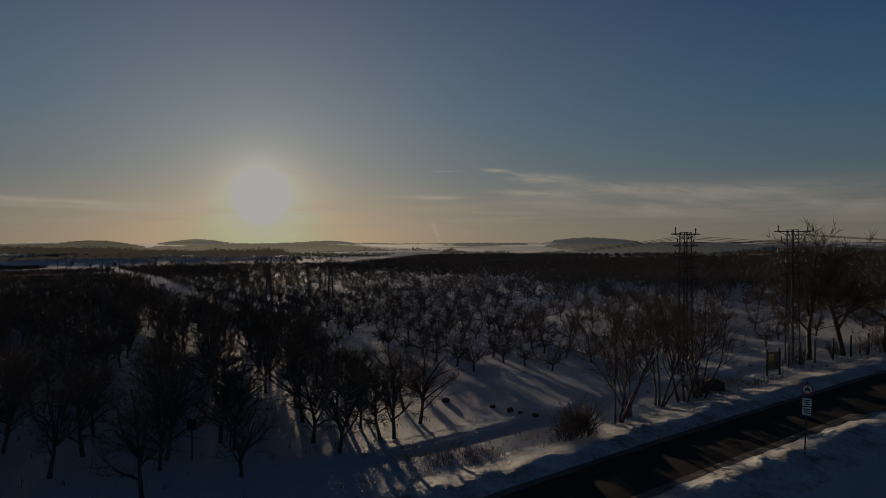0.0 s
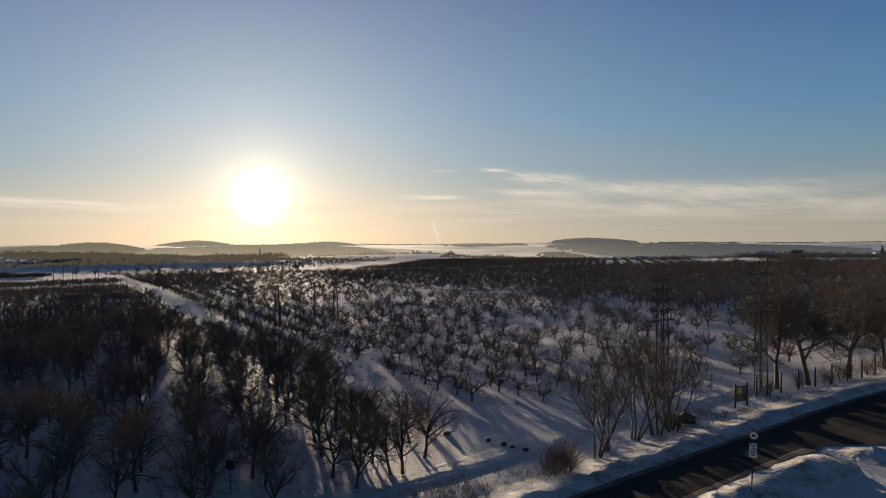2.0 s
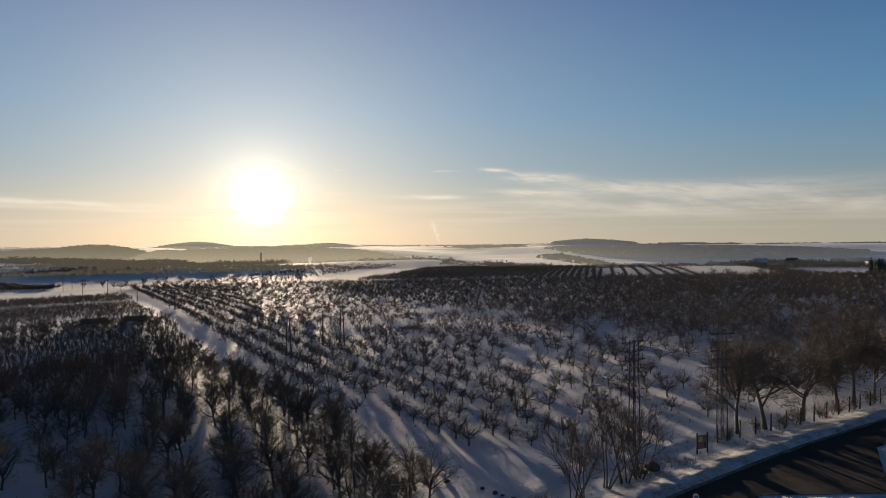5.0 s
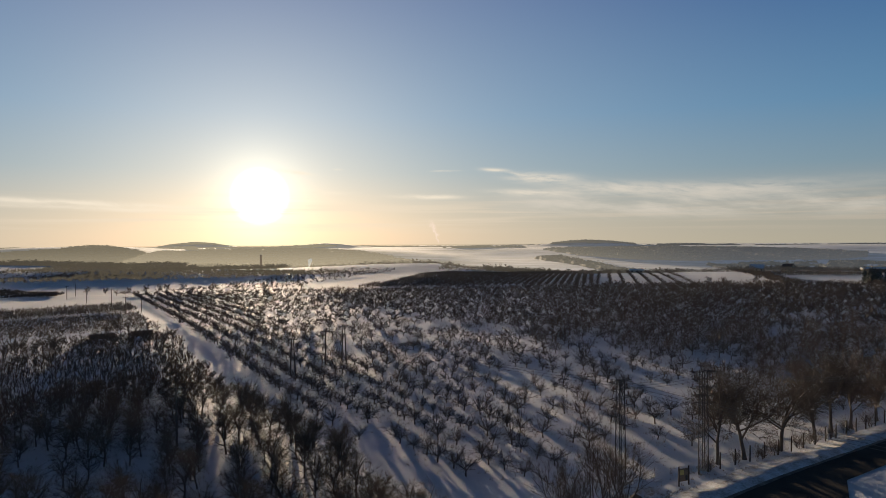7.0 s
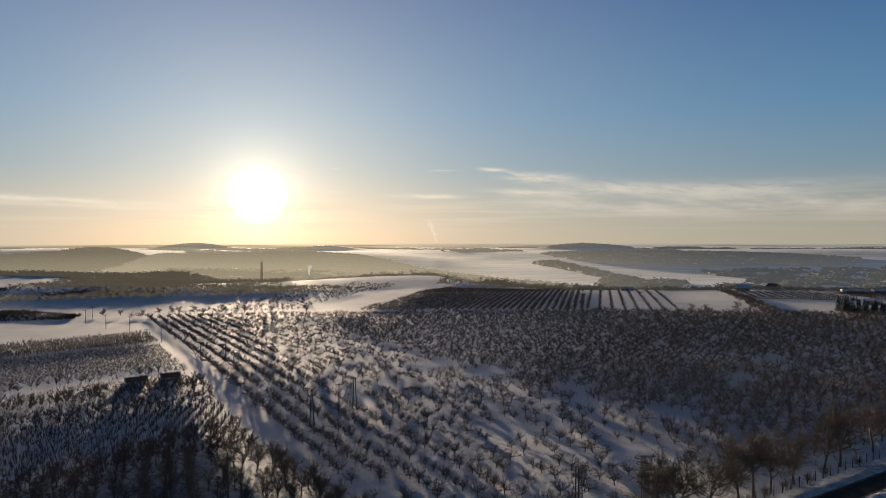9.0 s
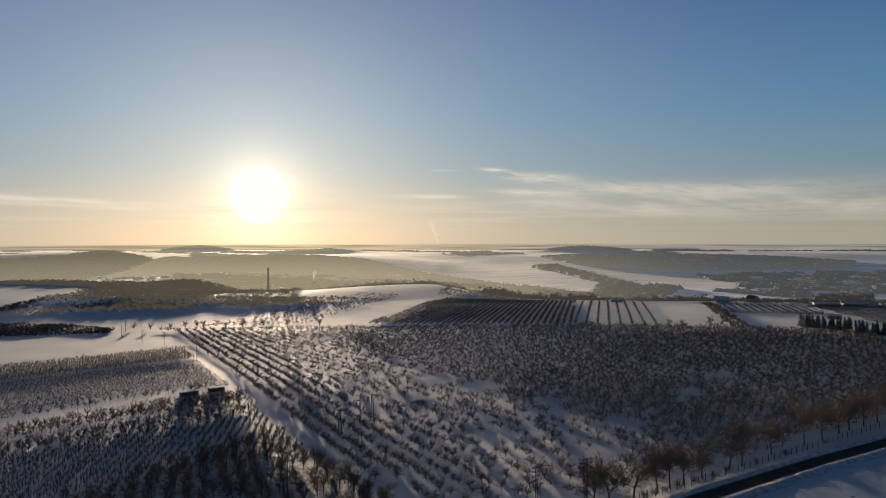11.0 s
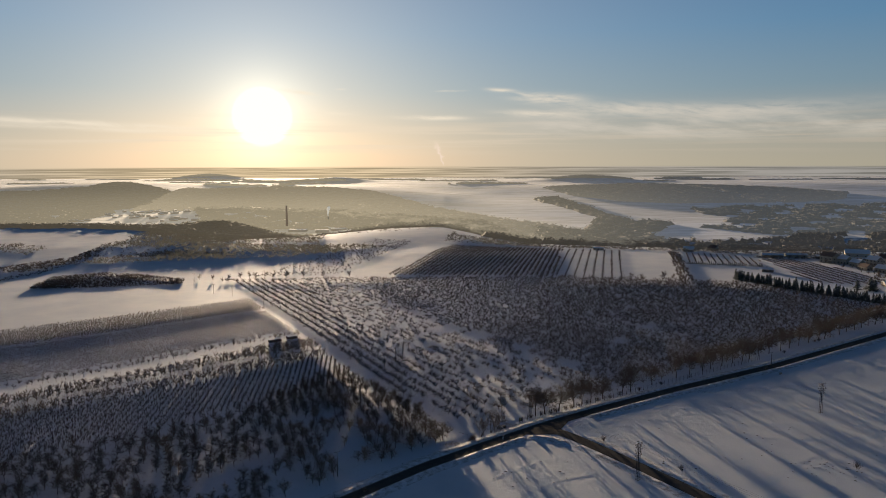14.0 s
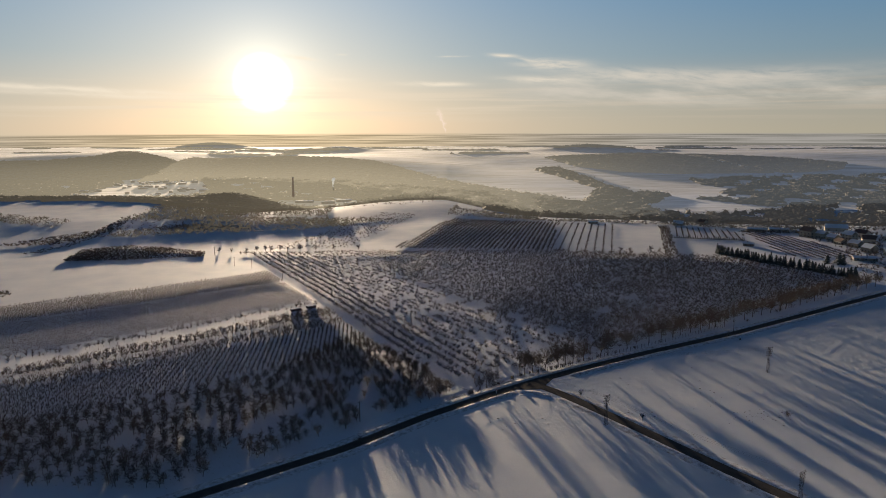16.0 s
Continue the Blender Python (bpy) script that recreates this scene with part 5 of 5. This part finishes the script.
boulder(21.7, 53.8, 0.75, 1, "dark boulder on the snowy verge", MIDWOOD)
boulder(20.6, 52.9, 0.35, 2, "small dark stone beside a boulder", MIDWOOD)
for k, (x, y, r) in enumerate(((1.3, 52.3, 0.3), (4.6, 50.2, 0.22), (5.7, 48.9, 0.28), (6.3, 48.2, 0.2), (7.2, 47.4, 0.24))):
    boulder(x, y, r, 40 + k, "dark stone half sunk in trodden snow", MIDWOOD)
rng = np.random.RandomState(12)
clods = []
for cx, cy, spread, m in ((120, 20, 7.0, 26), (130, 18, 6.0, 14), (78, 20, 5.0, 10), (26, 14, 9.0, 14), (100, 44, 22.0, 26), (180, 60, 40.0, 30)):
    for _ in range(m):
        x, y, r = cx + rng.normal() * spread, cy + rng.normal() * spread * 0.7, rng.uniform(0.08, 0.3)
        z = float(land(x, y))
        clods.append((x - r, y, z + 0.02, x + r * 1.4, y + rng.normal() * r, z + 0.03, r * 0.7, r * 0.4))
v, f = prisms(clods, 6)
tagged(mesh_object("earth_clods", v, f, BARK), "dark earth clods breaking through field snow", "earth", kind="stuff")
post = tagged(new("marker_post"), "small plate on a thin post beside the field", "marker post")
part("post", rod(bmesh.new(), (0, 0, -0.1), (0, 0, 2.2), 0.04, 0.035, 8), STEEL, post)
part("plate", box(bmesh.new(), -0.3, 0.3, -0.05, -0.03, 1.6, 2.2, 0.01), STEEL, post, "dark back of a plate")
post.matrix_basis = pose(75, 13, float(land(75, 13)), 0, 0, 20)
copy_thing(post, pose(-12.6, 39.6, float(land(-12.6, 39.6)), 0, 0, -15))
rng = np.random.RandomState(9)
bars = []
for _ in range(260):
    a = rng.uniform(0, math.tau)
    r = 2.2 * math.sqrt(rng.uniform())
    x, y, z = math.cos(a) * r * 1.3, math.sin(a) * r, 0.1 + rng.uniform() * 1.2 * (1 - r / 2.4)
    b = rng.normal(size=3) * (0.8, 0.6, 0.25)
    bars.append((x, y, z, x + b[0], y + b[1], max(0.05, z + b[2]), 0.03, 0.01))
v, f = prisms(bars, 3)
pile = tagged(mesh_object("brushwood_pile", v, f, TWIG), "heap of cut branches lying in the orchard", "brushwood pile")
pile.location = (-7.3, 170.5, float(land(-7.3, 170.5)))

# ---- buildings ----
def gable_house(name, x, y, turn, w, l, h, pitch, wall_mat, label, group="", windows=3, category="house", roof=None):
    ob = tagged(new(name), label, category, group)
    z0 = float(land(x, y))
    part("wall", box(bmesh.new(), -w / 2, w / 2, -l / 2, l / 2, -0.4, h), wall_mat, ob)
    bm = bmesh.new()
    o, top = 0.4, w / 2 * math.tan(radians(pitch))
    ends = []
    for yy in (-l / 2 - o, l / 2 + o):
        drop = o * math.tan(radians(pitch))
        ends.append([bm.verts.new(c) for c in ((-w / 2 - o, yy, h - drop), (0, yy, h + top), (w / 2 + o, yy, h - drop), (w / 2 + o, yy, h - drop + 0.25), (0, yy, h + top + 0.28), (-w / 2 - o, yy, h - drop + 0.25))])
    for i in range(6):
        j = (i + 1) % 6
        bm.faces.new((ends[0][i], ends[0][j], ends[1][j], ends[1][i]))
    bm.faces.new(ends[0][::-1])
    bm.faces.new(ends[1])
    part("roof", bm, roof or SNOW, ob, "brown tiled roof" if roof is TILES else "snow-covered roof")
    for yy in (-l / 2 + 0.02, l / 2 - 0.14):
        bm = bmesh.new()
        tri = [[bm.verts.new(c) for c in ((-w / 2, y2, h), (w / 2, y2, h), (0, y2, h + top))] for y2 in (yy, yy + 0.12)]
        bm.faces.new(tri[0])
        bm.faces.new(tri[1][::-1])
        part("gable", bm, wall_mat, ob)
    if windows:
        for floor in range(max(1, int(h // 2.8))):
            for k in range(windows):
                yy = -l / 2 + l * (k + 0.5) / windows
                for sx in (-1, 1):
                    xx = sx * w / 2
                    win = part("window", box(bmesh.new(), xx - 0.04, xx + 0.04, yy - 0.55, yy + 0.55, floor * 2.8 + 0.9, floor * 2.8 + 2.2), GLASS, ob)
            for sx in (-0.25, 0.25):
                part("window", box(bmesh.new(), sx * w - 0.5, sx * w + 0.5, -l / 2 - 0.04, -l / 2 + 0.04, floor * 2.8 + 0.9, floor * 2.8 + 2.2), GLASS, ob)
        part("chimney", box(bmesh.new(), w * 0.12, w * 0.12 + 0.6, l * 0.1, l * 0.1 + 0.6, h + top * 0.4, h + top + 0.9), BRICK, ob)
    ob.matrix_basis = pose(x, y, z0, 0, 0, turn)
    return ob


def hut(x, y, turn, w, l, h, label):
    ob = tagged(new("hut"), label, "hut", "huts beside the track")
    part("wall", box(bmesh.new(), -l / 2, l / 2, -w / 2, w / 2, -0.1, h, 0.03), RUST, ob)
    part("roof", box(bmesh.new(), -l / 2 - 0.25, l / 2 + 0.25, -w / 2 - 0.25, w / 2 + 0.25, h, h + 0.28, 0.08), SNOW, ob, "flat roof under snow")
    part("door", box(bmesh.new(), -l * 0.2, -l * 0.2 + 0.9, -w / 2 - 0.03, -w / 2, 0.0, 1.6), WOOD, ob)
    part("window", box(bmesh.new(), l * 0.15, l * 0.15 + 0.9, -w / 2 - 0.03, -w / 2, 0.8, 1.4), GLASS, ob)
    ob.matrix_basis = pose(x, y, float(land(x, y)), 0, 0, turn)


hut(-97, 179, 36, 2.2, 6.6, 1.5, "dark flat-roofed hut among fruit trees")
hut(-89, 187, 36, 3.4, 5.6, 1.5, "dark hut with a snowy flat roof beside the track")

# x, y, turn, width, length, eaves
HOUSES = [(373, 455, 20, 10, 14, 7.0), (382, 446, 25, 8, 9, 5.4), (384, 429, 15, 8, 10, 4.4), (379, 408, 10, 7, 9, 3.6), (405, 437, 20, 9, 11, 5.6), (385, 393, 20, 8, 10, 4.2), (407, 410, 65, 9, 11, 5.4), (380, 364, 15, 9, 10, 4.6),
          (388, 346, 70, 8, 11, 4.4), (309, 575, 30, 8, 9, 3.4), (276, 564, 60, 8, 11, 3.2), (182, 600, 80, 6, 12, 2.8), (343, 508, 75, 8, 20, 2.6), (366, 504, 75, 8, 20, 2.9), (388, 488, 70, 8, 18, 2.8), (425, 450, 30, 9, 12, 5.0), (440, 425, 30, 9, 12, 5.0),
          (430, 505, 65, 10, 22, 4.2), (352, 326, 75, 9, 18, 2.6)]
for k, (x, y, a, w, l, h) in enumerate(HOUSES):
    bare = k % 3 == 0 and h > 3
    gable_house("house", x, y, a, w, l, h, 34 if h > 3 else 14, PLASTER, ("plastered house with a half-bare brown tiled roof" if bare else "plastered house with a snow-covered roof") if h > 3 else "long low outbuilding under snow", "village houses", roof=TILES if bare else SNOW)
thicket("garden_trees", planted([(335, 318), (360, 312), (430, 320), (450, 470), (365, 478), (362, 430), (366, 380)], (1, 0.3), 6.0, 5.5, 2.0, 0.8, 151), wild, TWIG, 152, "bare garden trees between the village houses", size=(0.45, 0.85))
for k, (x, y, s) in enumerate(((314, 314, 1.1), (321, 309, 1.5), (326, 312, 1.2))):
    v, f = spruce_mesh(930 + k)
    ob = tagged(mesh_object("conifer", v * (1.5, 1.5, 1.0), f, NEEDLE), "broad dark conifer beside a snowy barn", "conifer", "conifers by the barn")
    ob.matrix_basis = pose(x, y, float(land(x, y)), 0, 0, 40 * k) @ Matrix.Scale(s, 4)
gable_house("cabin", 288, 402, 55, 5, 9, 2.6, 22, WOOD, "wooden cabin with a sunlit snowy roof", windows=2, category="cabin")
# the far town
rng = np.random.RandomState(31)
for k in range(150):
    if k < 70:
        x, y = rng.uniform(-1020, -640), rng.uniform(1440, 1940)
    else:
        x, y = rng.uniform(560, 1500), rng.uniform(560, 1150)
        if x < 500 + (y - 560) * 0.5:
            x += 400
    w, l, h = rng.uniform(8, 13), rng.uniform(10, 26), rng.uniform(3, 6)
    z = float(land(x, y))
    bm = box(bmesh.new(), -w / 2, w / 2, -l / 2, l / 2, -2, h)
    ob = tagged(new("town_house"), "distant house with a snowy roof in the valley town", "house", "houses of the valley town")
    # wall and roof materials both carry the painted haze glow
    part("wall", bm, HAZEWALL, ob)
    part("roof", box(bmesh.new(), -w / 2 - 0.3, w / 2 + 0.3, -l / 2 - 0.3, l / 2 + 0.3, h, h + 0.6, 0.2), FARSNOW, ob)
    ob.matrix_basis = pose(x, y, z, 0, 0, rng.choice([20, 110]) + rng.uniform(-8, 8))

# ---- the works in the valley ----
def stack(name, x, y, z0, h, r, label, mat=HAZEBRICK):
    ob = tagged(new(name), label, "chimney")
    part("shaft", rod(bmesh.new(), (0, 0, 0), (0, 0, h), r, r * 0.62, 20), mat, ob)
    part("rim", rod(bmesh.new(), (0, 0, h), (0, 0, h + 1.2), r * 0.75, r * 0.7, 20), CONCRETE, ob)
    ob.location = (x, y, z0)
    return ob


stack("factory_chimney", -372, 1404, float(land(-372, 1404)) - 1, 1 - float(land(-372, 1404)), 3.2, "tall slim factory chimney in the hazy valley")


def plume(x, y, z, h, label):
    """A ragged drift of steam rising from a stack."""
    rng = np.random.RandomState(3)
    bm = bmesh.new()
    for k in range(16):
        t = k / 15
        g = bmesh.ops.create_icosphere(bm, subdivisions=2, radius=0.9 + 2.6 * t)
        off = Vector((rng.normal() * (0.4 + t), rng.normal() * 0.6, h * t)) + Vector((-2.5 * t * math.sin(t * 5), 0, 0))
        for v in g["verts"]:
            v.co = v.co * rng.uniform(0.75, 1.15) + off
    ob = tagged(part("steam_plume", bm, STEAM), label, "steam")
    ob.location = (x, y, z)


# white steam, brightened by sunlit haze painted in as emission
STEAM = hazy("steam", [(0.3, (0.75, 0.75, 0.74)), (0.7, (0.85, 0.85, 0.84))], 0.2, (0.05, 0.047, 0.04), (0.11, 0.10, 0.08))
low = float(land(-302, 1570))
stack("works_stack", -302, 1570, low - 1, -38 - low, 1.3, "thin works stack giving off steam", CONCRETE)
plume(-302, 1570, -37, 22, "white steam rising from the works stack")
for k, (x, y, w, l, h) in enumerate(((-330, 1330, 18, 40, 5), (-270, 1300, 14, 30, 6), (-240, 1340, 16, 34, 5), (-215, 1260, 14, 24, 6))):
    ob = tagged(new("works_hall"), "long factory hall with a snowy roof in the valley", "factory hall", "halls of the works")
    # hall walls and roofs emit painted haze light as well
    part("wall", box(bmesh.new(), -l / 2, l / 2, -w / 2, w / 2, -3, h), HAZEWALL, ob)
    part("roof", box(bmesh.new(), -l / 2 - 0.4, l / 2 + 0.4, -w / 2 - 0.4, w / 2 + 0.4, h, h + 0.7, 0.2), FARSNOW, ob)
    ob.matrix_basis = pose(x, y, float(land(x, y)), 0, 0, 10 * k)

# ---- dry grass on the verge and between the trees ----
def tufts(name, pts, height, seed, label, blades=9, width=0.012):
    rng = np.random.RandomState(seed)
    segs = []
    for x, y in pts:
        z = float(land(x, y))
        for _ in range(blades):
            a, lean = rng.uniform(0, math.tau), rng.uniform(0.05, 0.5)
            h = height * rng.uniform(0.4, 1.1)
            bx, by = x + rng.normal() * 0.12, y + rng.normal() * 0.12
            segs.append((bx, by, z - 0.02, bx + math.cos(a) * lean * h, by + math.sin(a) * lean * h, z + h, width, 0.0))
    v, f = slivers(segs)
    return tagged(mesh_object(name, v, f, DRYGRASS), label, "grass", kind="stuff")


rng = np.random.RandomState(44)
verge = []
q, d = along(ROAD, 1.0)
keep = (q[:, 0] > -30) & (q[:, 0] < 60)
for p, h in zip(q[keep], d[keep]):
    for _ in range(4):
        off = 4.2 + abs(rng.normal()) * 2.0
        verge.append((p[0] - h[1] * off + rng.normal() * 0.4, p[1] + h[0] * off + rng.normal() * 0.4))
for cx, cy, r, m in ((1.5, 39.5, 2.0, 160), (9, 42, 1.8, 90), (24, 56, 2.2, 140), (20, 53, 1.6, 60), (30, 62, 2.0, 60)):
    for _ in range(m):
        verge.append((cx + rng.normal() * r, cy + rng.normal() * r * 0.6))
tufts("dry_grass", verge, 0.38, 45, "dry yellowish grass tufts poking through snow")
field = [(rng.uniform(-40, 60), rng.uniform(58, 150)) for _ in range(2600)]
field = [p for p in field if inside(ORCHARD_OUT, np.array(p[0]), np.array(p[1]))]
tufts("orchard_grass", field, 0.35, 46, "sparse dry grass between the fruit trees")
rough = np.concatenate([planted(strip(150, 190), (0.79, 0.61), 1.8, 1.3, 0.4, 0.85, 171), planted(strip(284, 336), (0.79, 0.61), 1.8, 1.4, 0.5, 0.85, 172), planted(strip(218, 284), (0.79, 0.61), 1.8, 1.4, 0.2, 0.85, 173)])
tufts("rough_grass", rough, 0.55, 172, "brown dead grass in rows between the trees", 5, 0.06)
rough = planted(ORCHARD_OUT, (0.6, -0.8), 4.0, 4.0, 1.8, 0.75, 173)
tufts("orchard_weeds", rough, 0.4, 174, "dead weeds sticking out of the orchard snow", 5, 0.03)
rough = planted(GROVE_OUT, (0.35, -0.94), 2.4, 2.4, 1.0, 0.75, 175)
tufts("grove_weeds", rough, 0.45, 176, "dead weeds under the grove trees", 5, 0.025)
